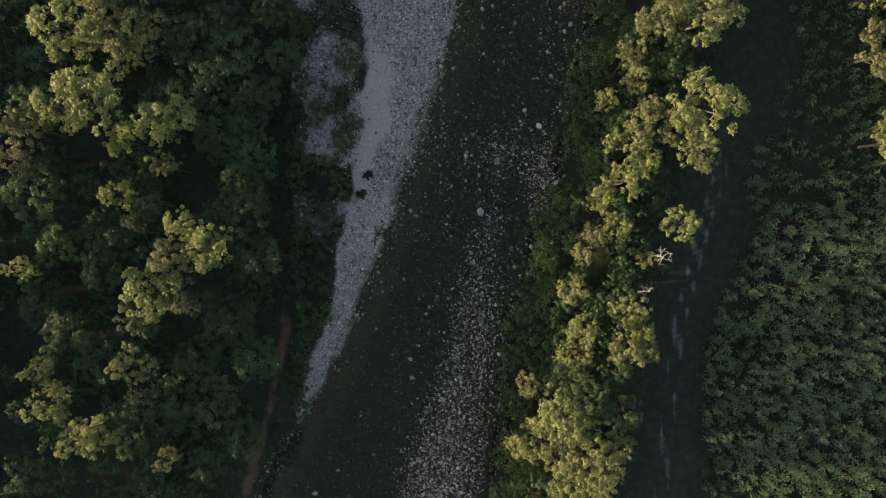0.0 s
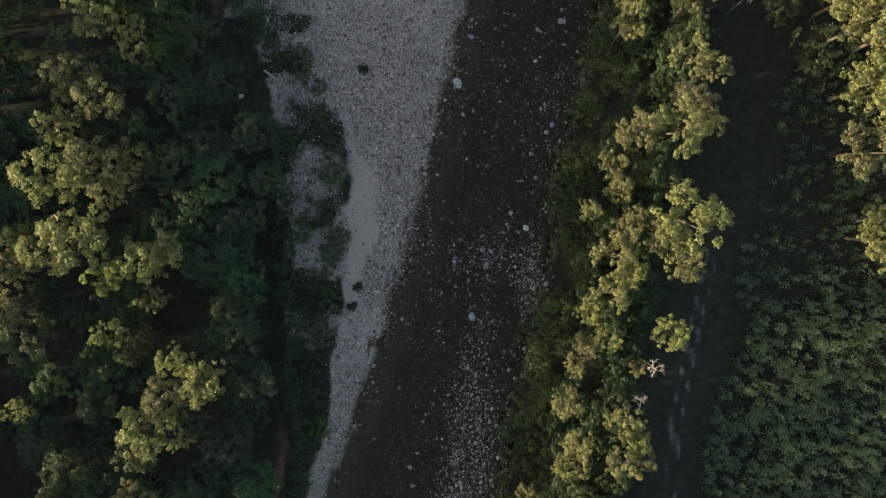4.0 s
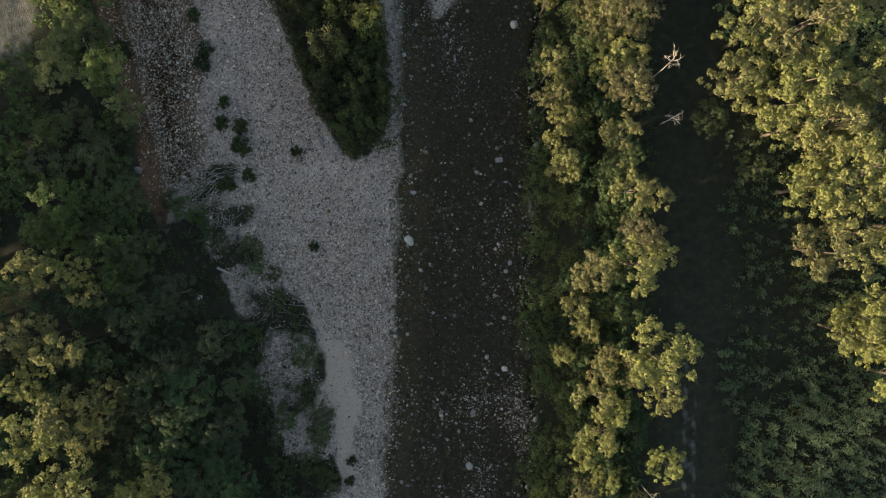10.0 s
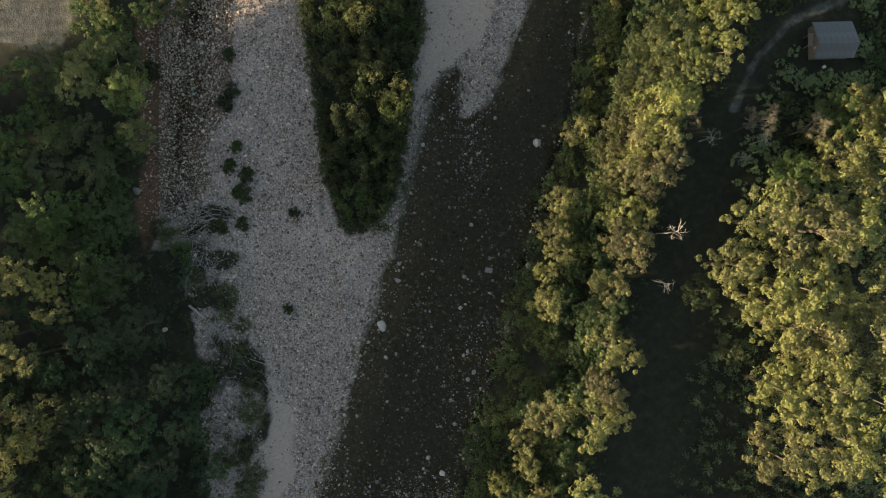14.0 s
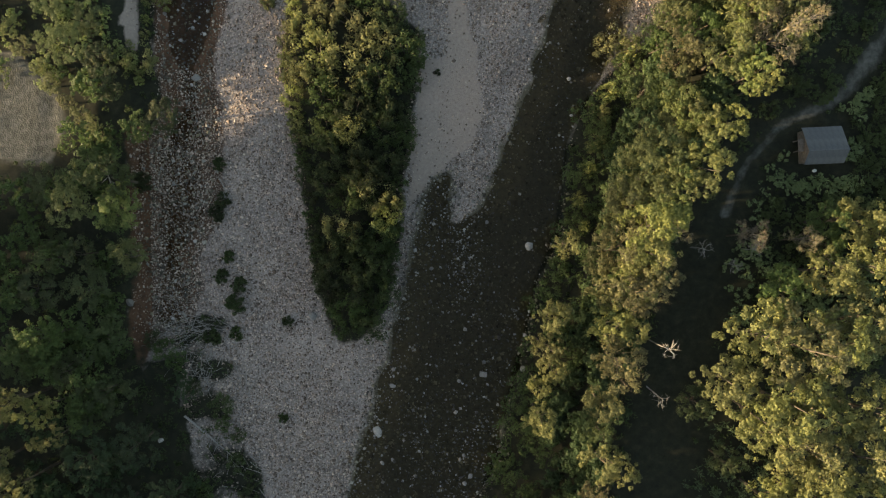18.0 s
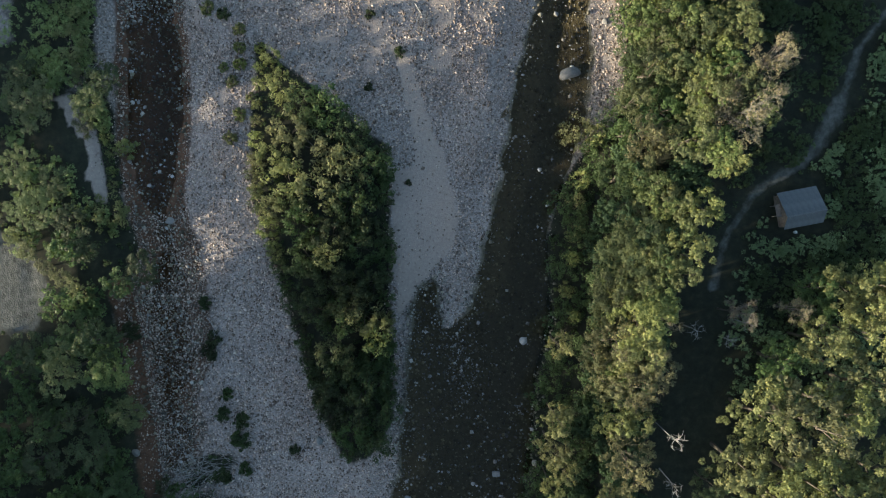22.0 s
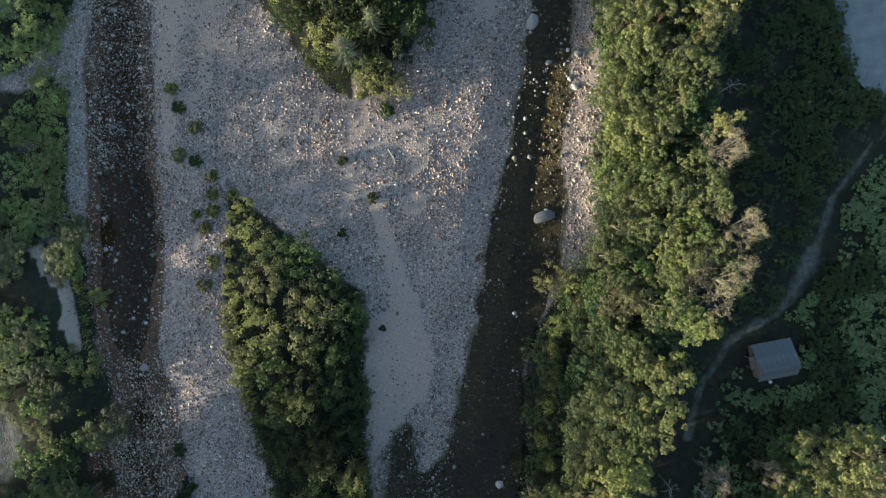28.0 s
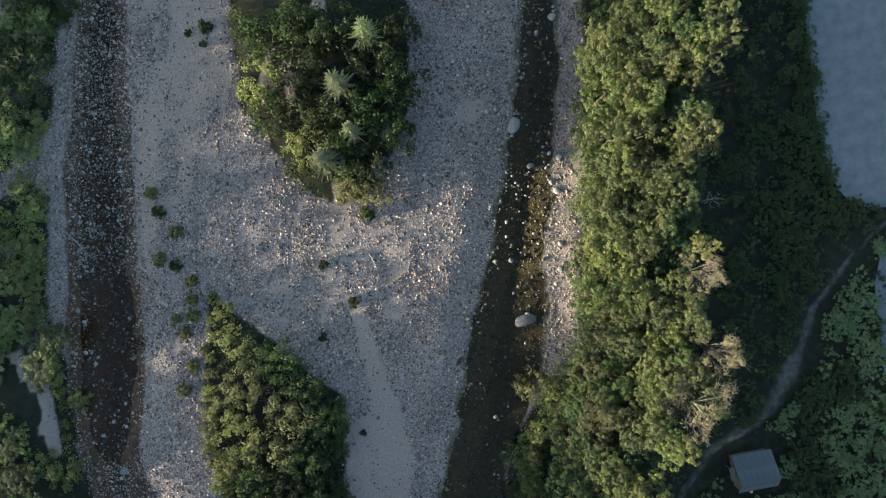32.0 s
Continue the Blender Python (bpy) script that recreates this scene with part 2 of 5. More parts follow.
WEST_SHORE = line((-60, -34), (-38, -29), (-33, -27.5), (-28.4, -23.5), (-21, -19.6), (-14, -16.1), (-5, -12.6), (2, -10), (9.7, -7.4), (15, -5.2), (22, -3), (28, -1.2), (38, 1.3), (45.5, 3.6), (51, 5.3), (55, 7), (60, 8.0), (63, 8.8), (68, 10.1), (74.2, 11.6), (74.6, 19.3), (76.2, 21.2), (80.3, 23.0), (86.3, 25.0), (91.2, 27.2), (94.5, 28.9), (102.9, 31.4), (113.7, 35.4), (123, 39.2), (131.4, 42.4), (140.6, 44.8), (148, 47.3), (158.5, 49.9), (185, 55))
EAST_SHORE = line((-60, 6), (-38, 8.4), (-22.7, 10.2), (-10.4, 10.8), (-2.5, 14.6), (3.6, 15), (9.7, 18.5), (18.5, 20), (31.5, 22), (38, 25.5), (46, 27), (54, 29.4), (65, 31.9), (73, 35.5), (86, 36.8), (99, 43.3), (107, 46.6), (119, 48.4), (130, 51.3), (145, 55.1), (157, 56.5), (185, 62))
INLET_W = line((70, 10.7), (73, 11.3), (77.7, 12.3), (81.3, 14.9), (83.4, 17.4), (84.6, 18.5))
INLET_E = line((70, 19.4), (75.8, 18.4), (79.3, 18.5), (82.9, 18.8), (84.6, 18.6))
STREAM_W = line((-60, -36), (-33, -28.5), (-5, -25.9), (21, -26), (45, -29), (60, -29.6), (70, -30.4), (85, -30.3), (94, -26.2), (102, -27.2), (110, -27), (123, -25.1), (128, -24.2), (145, -21.4), (159, -17.8), (185, -11))
STREAM_E = line((-60, -32), (-28, -23.4), (-15.7, -22.2), (-5, -22.9), (17, -22.7), (34, -23.1), (45, -25), (55, -25.5), (65.5, -21.4), (70, -22.4), (77, -18.6), (92.7, -18.2), (101, -19.3), (108, -17.2), (121, -15), (128, -14.5), (140, -13.2), (152, -12), (185, -7))
BAR_W = line((-28, -23.5), (-17, -20.5), (-8.7, -17), (0, -16.1), (9.7, -13.7), (21, -12.6), (27, -11.3), (37, -13), (43, -17), (51, -20), (58, -21), (60, -22))
ISLE_A_W = line((56, 0), (63, -2.6), (71, -4.2), (80, -5.5), (89, -6.6), (99, -8.3), (108, -7), (118, -5), (123.2, -3.5))
ISLE_A_E = line((56, 2.7), (61.4, 7.3), (70, 8.9), (77.5, 10.0), (85, 10.8), (96, 12.6), (104, 13.2), (109, 8.2), (114.6, 4), (121, -2.1), (123.2, -3.3))
ISLE_B_W = line((133, 18), (134.3, 14.8), (140.3, 10.5), (146, 8.4), (149, 5.4), (157, 6.2), (185, 8))
ISLE_B_E = line((132.6, 23), (140, 28), (146, 31.6), (156.5, 33), (185, 37))
TRACK = line((-60, 29.5), (-36.5, 32.1), (-21.6, 33.4), (-10, 35.1), (1, 37.8), (11, 40.8), (30, 45.5), (55, 51), (68, 55), (77, 58.9), (82, 61.2), (87.7, 66.4), (90.7, 73.2), (92.4, 76.1), (98, 80), (103.2, 83.2), (106, 84.6), (112.3, 91), (118, 99), (125, 112))
TRAIL_W = line((77.5, 10.8), (87, 11.9), (95, 13.0), (99.6, 13.9), (100.4, 17.6), (105, 17.9), (112, 17.4), (118, 16.4))
TRAIL_E = line((77.5, 11.3), (81.3, 14.9), (83.4, 17.6), (86.1, 20.4), (90.3, 22.2), (94.7, 22.4), (101, 21.3), (108.3, 20.2), (112.8, 19.7), (118, 18.3))
POOL = line((146, 36.2), (148.3, 35.4), (152, 34.3), (156.4, 33.9), (161.3, 33.2), (172, 32))
SANDY_W = line((102.5, -31.4), (103.6, -31.9), (108, -32.0), (110.5, -31.8), (112.6, -32.4), (117, -34.3), (118.5, -34.6))
SANDY_E = line((102.5, -30.2), (103.6, -29.8), (107.8, -30.0), (112.3, -30.4), (115.8, -31.3), (118.5, -33.2))
CLEARING_E = line((85, -43.5), (90, -41.2), (93, -41.0), (97, -43.6), (101, -46.8), (103, -50))
MUD = line((-45, -31), (-37, -30.1), (-24, -26.6), (-14, -24.5), (0, -25), (45, -31.5), (55, -31), (86, -30.9), (92, -30.9))
ROW_W = line((56, 31), (62, 35), (68, 34.7), (78, 39.4), (85, 42.6), (91, 42.9), (96.5, 44.9), (101, 47.2), (108.5, 48.3), (113, 49.5), (122.8, 51.2), (130, 51.6), (142.7, 54.7), (175, 63.6))
ROW_E = line((56, 45), (69.6, 49), (80, 54.4), (92.8, 64.5), (104, 69), (111, 69), (132, 71), (145, 76), (175, 88))
YARD_W = line((117.5, 120), (118.5, 97), (119, 93.4), (122, 90.6), (127, 89.3), (138, 89.4), (150, 89.9), (190, 90.5))


def wave(x, y, size, seed=0.0):
    """Smooth value noise in -1..1."""
    x, y = np.asarray(x, float) / size + seed * 17.3, np.asarray(y, float) / size - seed * 9.1
    i, j = np.floor(x), np.floor(y)
    u, v = x - i, y - j
    u, v = u * u * (3 - 2 * u), v * v * (3 - 2 * v)

    def h(a, c):
        s = np.sin(a * 127.1 + c * 311.7) * 43758.5453
        return (s - np.floor(s)) * 2 - 1

    return (h(i, j) * (1 - u) + h(i + 1, j) * u) * (1 - v) + (h(i, j + 1) * (1 - u) + h(i + 1, j + 1) * u) * v


def rise(d, width):
    d = np.clip(d / width, 0, 1)
    return d * d * (3 - 2 * d)


def inside(x, y, west, east, y0=-999, y1=999):
    """How far (x, y) lies within the strip between two lines; negative outside it."""
    d = np.minimum(x - west(y), east(y) - x)
    return np.minimum(d, np.minimum(y - y0, y1 - y))


def wobble(x, y):
    return 0.55 * wave(x, y, 3.1, 1) + 0.35 * wave(x, y, 1.3, 2)


def wetness(x, y):
    """Metres inside the water's edge."""
    main = inside(x, y, WEST_SHORE, EAST_SHORE)
    inlet = inside(x, y, INLET_W, INLET_E, 70, 84.4)
    side = inside(x, y, STREAM_W, STREAM_E, 58)
    pool = 0.75 - np.abs(x - POOL(y)) - np.maximum(0, np.abs(y - 156) - 8)
    return np.maximum(np.maximum(main, inlet), np.maximum(side, pool)) + wobble(x, y) * 0.8


def east_start(y):
    """Width of the gravel strip between the eastern shore and the bank."""
    return 1.0 + 4.4 * rise(np.asarray(y) - 96, 8.0) - 1.9 * rise(np.asarray(y) - 128, 15.0)


def height(x, y):
    x, y = np.asarray(x, float), np.asarray(y, float)
    w = wetness(x, y)
    shallow = rise(y - 60, 10) * (1 - rise(y - 98, 12)) * (x < -10)
    bed = -0.12 - 0.75 * rise(w, 7.0) * (1 - 0.8 * shallow)
    dry = -0.12 + 0.55 * rise(-w, 5.0) + 0.07 * wave(x, y, 4.0, 3)
    h = np.where(w > 0, bed, dry)
    h = h + 4.3 * rise(x - EAST_SHORE(y) - east_start(y), 13.0)
    h = h + 1.5 * rise(STREAM_W(y) - x - 0.5, 9.0)
    h = h + 0.35 * rise(inside(x, y, ISLE_A_W, ISLE_A_E, 56, 124), 3.0) + 0.4 * rise(inside(x, y, ISLE_B_W, ISLE_B_E, 133), 3.0)
    return h + np.where(w > 0, 0.03, 0.10) * wave(x, y, 1.7, 4)


def zones(x, y):
    w, k = wetness(x, y), wobble(x, y)
    sand = np.maximum(inside(x, y, TRAIL_W, TRAIL_E, 77.5, 118.5) + 0.4 * wave(x, y, 2.2, 19) - 1.9 * np.exp(-((x - 16.5) / 0.8) ** 2 - ((y - 98.5) / 3.5) ** 2), inside(x, y, line((8, -14), (32, -12.2)), line((8, -12), (20, -7.6), (28, -7), (34, -11)), 9, 34) * 0.8 - 0.4 + 0.9 * wave(x, y, 4.0, 18))
    sand = np.maximum(sand, inside(x, y, line((156, -1.5), (168, -1.7)), line((156, 4.5), (168, 6)), 155, 169) * 0.6 - 0.3 + 1.1 * wave(x, y, 3.0, 20))
    sand = np.maximum(sand, inside(x, y, SANDY_W, SANDY_E, 102, 118.5) * 0.9 + 0.5 + 0.4 * wave(x, y, 2.2, 24))
    clearing = inside(x, y, line((84, -56), (100, -56)), CLEARING_E, 85, 102) * 0.6 + 0.5 * wave(x, y, 3.0, 22)
    lanes = 0.9 * wave(x - 0.3 * y, y * 0.32, 3.4, 25) + 0.75 * wave(x - 0.3 * y, y * 0.5, 1.5, 26) + 0.4 * wave(x, y, 9.0, 27)
    upper = rise(y - 106, 10) * (1 - 0.55 * rise(x - 24, 8))
    sand = np.maximum(sand, np.minimum((lanes - 0.42 + 0.3 * rise(4 - x, 6)) * 1.3, np.minimum(-w - 0.8, x - STREAM_E(y) - 1.5)) * upper - (1 - upper) * 0.8)
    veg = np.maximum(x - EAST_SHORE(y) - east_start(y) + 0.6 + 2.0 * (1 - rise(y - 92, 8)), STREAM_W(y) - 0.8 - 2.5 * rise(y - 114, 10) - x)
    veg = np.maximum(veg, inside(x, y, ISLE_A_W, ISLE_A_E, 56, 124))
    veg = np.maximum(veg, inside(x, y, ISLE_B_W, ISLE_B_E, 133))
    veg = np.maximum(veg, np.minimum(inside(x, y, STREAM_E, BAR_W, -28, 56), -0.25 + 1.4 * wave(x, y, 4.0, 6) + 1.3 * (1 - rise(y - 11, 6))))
    # dark floor spread over the old channel in place of deep shade
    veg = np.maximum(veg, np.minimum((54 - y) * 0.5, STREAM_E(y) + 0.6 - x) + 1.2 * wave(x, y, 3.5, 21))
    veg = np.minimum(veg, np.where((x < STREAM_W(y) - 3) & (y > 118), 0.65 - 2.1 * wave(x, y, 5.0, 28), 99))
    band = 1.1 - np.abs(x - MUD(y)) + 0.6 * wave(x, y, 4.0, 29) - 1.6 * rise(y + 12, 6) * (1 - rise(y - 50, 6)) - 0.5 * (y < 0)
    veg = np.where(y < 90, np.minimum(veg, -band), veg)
    # dark floor colour also laid beneath the driftwood heaps
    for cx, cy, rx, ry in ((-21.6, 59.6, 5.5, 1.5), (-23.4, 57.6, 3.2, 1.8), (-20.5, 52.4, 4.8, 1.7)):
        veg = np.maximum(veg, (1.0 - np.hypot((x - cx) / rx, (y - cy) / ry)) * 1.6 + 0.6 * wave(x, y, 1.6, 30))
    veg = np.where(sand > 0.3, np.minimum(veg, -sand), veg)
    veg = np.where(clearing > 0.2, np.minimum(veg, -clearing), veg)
    silt = w - 0.5
    brown = inside(x, y, lambda q: STREAM_W(q) - 1.0, lambda q: STREAM_E(q) + 0.6, 60)
    brown = np.maximum(brown, np.where(y < 92, band + 0.9, -9))
    off = np.abs(x - TRACK(y))
    ruts = 0.3 - np.abs(off - 0.75) * 2.1 + 0.35 * wave(x, y, 3.0, 14) - 0.9 * rise(y - 12, 10)
    path = 0.45 + 0.3 * wave(x, y, 2.5, 15) - off * 0.9 / (1 + 1.2 * rise(y - 84, 5) * (1 - rise(y - 95, 6)))
    track = np.where(y > 74, path, ruts)
    track = np.maximum(np.where(y > 125, -1, track), clearing)
    return {n: np.clip(0.5 + (v + k * s) * 0.5, 0, 1) for n, v, s in (("sand", sand, 0.6), ("veg", veg, 0.8), ("silt", silt, 0.3), ("brown", brown, 0.6), ("track", track, 0.2))}


def H(x, y):
    return float(height(x, y))


# ---- mesh helpers ----
def raw_mesh(name, verts, faces, mat, smooth=False):
    """A mesh from arrays; faces all have the same number of corners."""
    verts, faces = np.asarray(verts, np.float32), np.asarray(faces, np.int32)
    me = bpy.data.meshes.new(name)
    me.vertices.add(len(verts))
    me.vertices.foreach_set("co", verts.ravel())
    me.loops.add(faces.size)
    me.loops.foreach_set("vertex_index", faces.ravel())
    me.polygons.add(len(faces))
    me.polygons.foreach_set("loop_start", np.arange(0, faces.size, faces.shape[1], dtype=np.int32))
    if smooth:
        me.polygons.foreach_set("use_smooth", np.ones(len(faces), bool))
    me.materials.append(mat)
    me.update(calc_edges=True)
    return me


def joined(pieces):
    """Joins (verts, faces) pairs."""
    vs, fs, n = [], [], 0
    for v, f in pieces:
        vs.append(v)
        fs.append(np.asarray(f) + n)
        n += len(v)
    return np.concatenate(vs), np.concatenate(fs)


def part(name, me, parent, label=""):
    ob = new(name, me)
    ob.parent = parent
    return tagged(ob, label)


def tube(points, radii, sides=6):
    """A tapered tube of quads along points."""
    points = [Vector(p) for p in points]
    verts, faces = [], []
    for i, p in enumerate(points):
        d = (points[min(i + 1, len(points) - 1)] - points[max(i - 1, 0)]).normalized()
        u = d.orthogonal().normalized()
        v = d.cross(u)
        for k in range(sides):
            a = 2 * math.pi * k / sides
            verts.append(p + (u * math.cos(a) + v * math.sin(a)) * radii[i])
    for i in range(len(points) - 1):
        for k in range(sides):
            a, c = i * sides + k, i * sides + (k + 1) % sides
            faces.append((a, c, c + sides, a + sides))
    return np.array([tuple(v) for v in verts]), np.array(faces)


def box(sx, sy, sz, at=(0, 0, 0), bevel=0.0):
    bm = bmesh.new()
    bmesh.ops.create_cube(bm, size=1, matrix=Matrix.Translation(at) @ Matrix.Diagonal((sx, sy, sz, 1)))
    if bevel:
        bmesh.ops.bevel(bm, geom=bm.edges[:], offset=bevel, segments=2, affect="EDGES")
    return bm


def bm_mesh(name, bm, mat):
    me = bpy.data.meshes.new(name)
    bm.to_mesh(me)
    bm.free()
    me.materials.append(mat)
    return me


# ---- ground, water ----
def spread(lo, hi, step, far):
    fine = np.arange(lo, hi + step / 2, step)
    out = np.geomspace(step * 2, far, 22)
    return np.concatenate([(lo - out)[::-1], fine, hi + out])


def build_ground():
    xs, ys = spread(-78, 112, 0.95, 2500), spread(-48, 180, 0.95, 2500)
    gx, gy = np.meshgrid(xs, ys)
    gz = height(gx, gy)
    n, k = len(xs), len(ys)
    i = (np.arange(k - 1)[:, None] * n + np.arange(n - 1)[None]).ravel()
    me = raw_mesh("ground", np.stack([gx, gy, gz], -1).reshape(-1, 3), np.stack([i, i + 1, i + n + 1, i + n], -1), GROUND, True)
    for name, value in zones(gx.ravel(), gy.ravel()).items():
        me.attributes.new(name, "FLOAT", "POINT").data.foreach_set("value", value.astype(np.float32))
    return tagged(new("ground", me), "gravel bars, sandy flats and dark wooded river banks", "ground", kind="structure")


ground = build_ground()


def build_water():
    """One sheet per channel, a little wider than the channel, so that the bed's edge cuts it."""
    for name, west, east, y0, y1, label in (("water", lambda q: np.where(q < 74.4, WEST_SHORE(q), np.where(q < 86, 10.0, WEST_SHORE(q))) - 2.0, lambda q: EAST_SHORE(q) + 2.0, -60, 185, "clear dark shallow river water over stones"), ("water_pool", lambda q: POOL(q) - 2.0, lambda q: POOL(q) + 2.0, 146, 167, "narrow dark pool between the gravel and the island"), ("water_stream", lambda q: STREAM_W(q) - 1.5, lambda q: STREAM_E(q) + 1.5, 57, 185, "shallow brown side stream water over stones")):
        ys = np.arange(y0, y1 + 1, 3.0)
        verts = np.concatenate([np.stack([west(ys), ys, ys * 0 - 0.17], -1), np.stack([east(ys), ys, ys * 0 - 0.17], -1)])
        i = np.arange(len(ys) - 1)
        me = raw_mesh(name, verts, np.stack([i, i + len(ys), i + len(ys) + 1, i + 1], -1), WATER)
        ob = tagged(new(name, me), label, "water", kind="structure")
        ob.visible_shadow = False


build_water()


# ---- vegetation ----
def leaves(rng, centres, spread_r, count, size, flat=0.35, slim=0.6):
    """Rhombic leaf sprigs strewn over small balls; centres (n, 3), one radius each."""
    n = len(centres) * count
    c = np.repeat(centres, count, 0)
    r = np.repeat(spread_r, count)[:, None]
    d = rng.normal(size=(n, 3))
    d /= np.linalg.norm(d, axis=1)[:, None]
    d[:, 2] = np.where(d[:, 2] < -0.2, -d[:, 2] * 0.7, d[:, 2])
    p = c + d * r * rng.uniform(0.55, 1.1, (n, 1))
    nrm = d + rng.normal(size=(n, 3)) * 0.5
    nrm[:, 2] += flat
    nrm /= np.linalg.norm(nrm, axis=1)[:, None]
    u = np.cross(nrm, rng.normal(size=(n, 3)))
    u /= np.linalg.norm(u, axis=1)[:, None]
    v = np.cross(nrm, u)
    s = (size * rng.uniform(0.6, 1.35, n))[:, None]
    verts = np.stack([p - u * s - v * s * slim, p + u * s, p - u * s * 0.7 + v * s * slim], 1).reshape(-1, 3)
    return verts, np.arange(n * 3).reshape(-1, 3)


def crown_points(rng, radius, base, top, lobes, clumps):
    """Clump centres over the upper sides of several lobes, for an uneven crown."""
    out, rad = [], []
    mid, tall = (base + top) / 2, (top - base) / 2
    for k in range(lobes):
        a = 2 * math.pi * k / (lobes - 1) + rng.uniform(-0.4, 0.4)
        off = 0 if k == lobes - 1 else radius * rng.uniform(0.36, 0.70)
        lr = radius * rng.uniform(0.27, 0.40)
        cz = top - lr * 0.9 if off == 0 else mid + tall * rng.uniform(-0.35, 0.45)
        centre = np.array([off * math.cos(a), off * math.sin(a), cz])
        d = rng.normal(size=(clumps, 3))
        d /= np.linalg.norm(d, axis=1)[:, None]
        d[:, 2] = np.abs(d[:, 2]) * 0.95 - 0.12
        out.append(centre + d * lr * rng.uniform(0.75, 1.1, (clumps, 1)) * np.array([1, 1, 0.95]))
        rad.append(radius * rng.uniform(0.085, 0.14, clumps))
    return np.concatenate(out), np.concatenate(rad)


def broadleaf(kind, seed, radius=4.0, tall=14.0, lobes=8, clumps=10, count=36, size=0.14, label="", name="tree", twigs=0):
    """A tree with trunk, boughs and a leafy crown, standing at the origin."""
    rng = np.random.default_rng(seed)
    root = new(name)
    base = tall * 0.28
    cp, cr = crown_points(rng, radius * 0.9, base, tall, lobes, clumps)
    bend = rng.normal(size=(4, 2)) * 0.15
    spine = [(bend[i, 0] * i, bend[i, 1] * i, tall * z) for i, z in enumerate((-0.03, 0.25, 0.55, 0.86))]
    part("trunk", raw_mesh("trunk", *tube(spine, [0.24, 0.17, 0.09, 0.02], 7), BARK, True), root)
    tangle = []
    picks = rng.choice(len(cp), min(len(cp), 6 + twigs), replace=False)
    for j, i in enumerate(picks):
        z = base * 0.75 + rng.uniform(0.05, 0.75) * max(0.5, cp[i][2] - base * 0.75)
        z = min(z, tall * 0.8)
        start, end = Vector((bend[1, 0], bend[1, 1], z)), Vector(cp[i])
        half = start.lerp(end, 0.5) + Vector((0, 0, 0.3))
        limb = tube([start, half, end], [0.042, 0.027, 0.01] if twigs else [0.065, 0.04, 0.012], 4)
        if j < 6:
            part("bough", raw_mesh("bough", *limb, TWIG if twigs > 20 else BARK, True), root)
        else:
            tangle.append(limb)
        for _ in range(7 if twigs else 0):
            tip = end + Vector(rng.normal(size=3)) * radius * 0.15
            tangle.append(tube([half.lerp(end, rng.uniform(0.4, 1.0)), tip], [0.022, 0.006], 3))
    if tangle:
        tagged(part("twig_tangle", raw_mesh("twig_tangle", *joined(tangle), TWIG if twigs > 20 else BARK, True), root), kind="stuff")
    part("crown", raw_mesh("crown", *leaves(rng, cp, cr, count, size), LEAF[kind]), root)
    return tagged(root, label, "tree" if name == "tree" else "bush")


def shrub(kind, seed, radius=2.0, tall=3.0, clumps=30, count=48, size=0.10, label="", name="bush"):
    """A many-stemmed bush, standing at the origin."""
    rng = np.random.default_rng(seed)
    root = new(name)
    a = rng.uniform(0, 2 * math.pi, clumps)
    q = np.sqrt(rng.uniform(0, 1, clumps)) * radius * 0.85
    top = tall * (1 - 0.55 * (q / radius) ** 2) * rng.uniform(0.35, 1.0, clumps)
    cp = np.stack([q * np.cos(a), q * np.sin(a), top - 0.12 * tall], -1)
    cr = radius * rng.uniform(0.13, 0.24, clumps)
    low = cp * np.array([1.05, 1.05, 0.45])
    for p in cp[:4]:
        part("stem", raw_mesh("stem", *tube([(0.08 * p[0], 0.08 * p[1], -0.1), (0.5 * p[0], 0.5 * p[1], 0.55 * p[2]), tuple(p)], [0.05, 0.035, 0.01], 4), BARK, True), root)
    part("crown", raw_mesh("crown", *leaves(rng, np.concatenate([cp, low]), np.concatenate([cr, cr]), count // 2 + 1, size), LEAF[kind]), root)
    return tagged(root, label, "bush")


def conifer(seed, tall=10.0, radius=2.6, label=""):
    rng = np.random.default_rng(seed)
    root = new("conifer")
    part("trunk", raw_mesh("trunk", *tube([(0, 0, -0.3), (0, 0, tall * 0.5), (0, 0, tall)], [0.2, 0.12, 0.02], 7), BARK, True), root)
    verts, boughs = [], []
    for tier in range(11):
        z = tall * (0.97 - 0.07 * tier)
        reach = radius * (0.2 + 0.8 * (tier + 0.6) / 11)
        arms = 6 + tier // 5
        for k in range(arms):
            a = 2 * math.pi * (k + 0.5 * (tier % 2)) / arms + rng.uniform(-0.25, 0.25)
            ln = reach * rng.uniform(0.75, 1.15)
            d = np.array([math.cos(a), math.sin(a), -0.12])
            side = np.array([-math.sin(a), math.cos(a), 0])
            boughs.append(tube([(0, 0, z), tuple(d * ln + np.array([0, 0, z]))], [0.03, 0.006], 3))
            for i in range(9):
                f = (i + 0.7) / 9
                w = (0.08 + 0.17 * math.sin(math.pi * min(1, f + 0.12))) * (0.4 + 0.6 * reach / radius)
                c = d * ln * f + np.array([0, 0, z + 0.05])
                for sg in (-1, 1):
                    tip = c + side * sg * w + d * 0.24 + np.array([0, 0, rng.uniform(-0.12, 0.06)])
                    verts += [c - d * 0.07, c + side * sg * w * 0.5 - d * 0.03, tip, c + d * 0.15]
    tagged(part("bough_whorls", raw_mesh("bough_whorls", *joined(boughs), BARK), root), kind="stuff")
    part("crown", raw_mesh("crown", np.array(verts), np.arange(len(verts)).reshape(-1, 4), LEAF["fir"]), root)
    return tagged(root, label, "conifer")


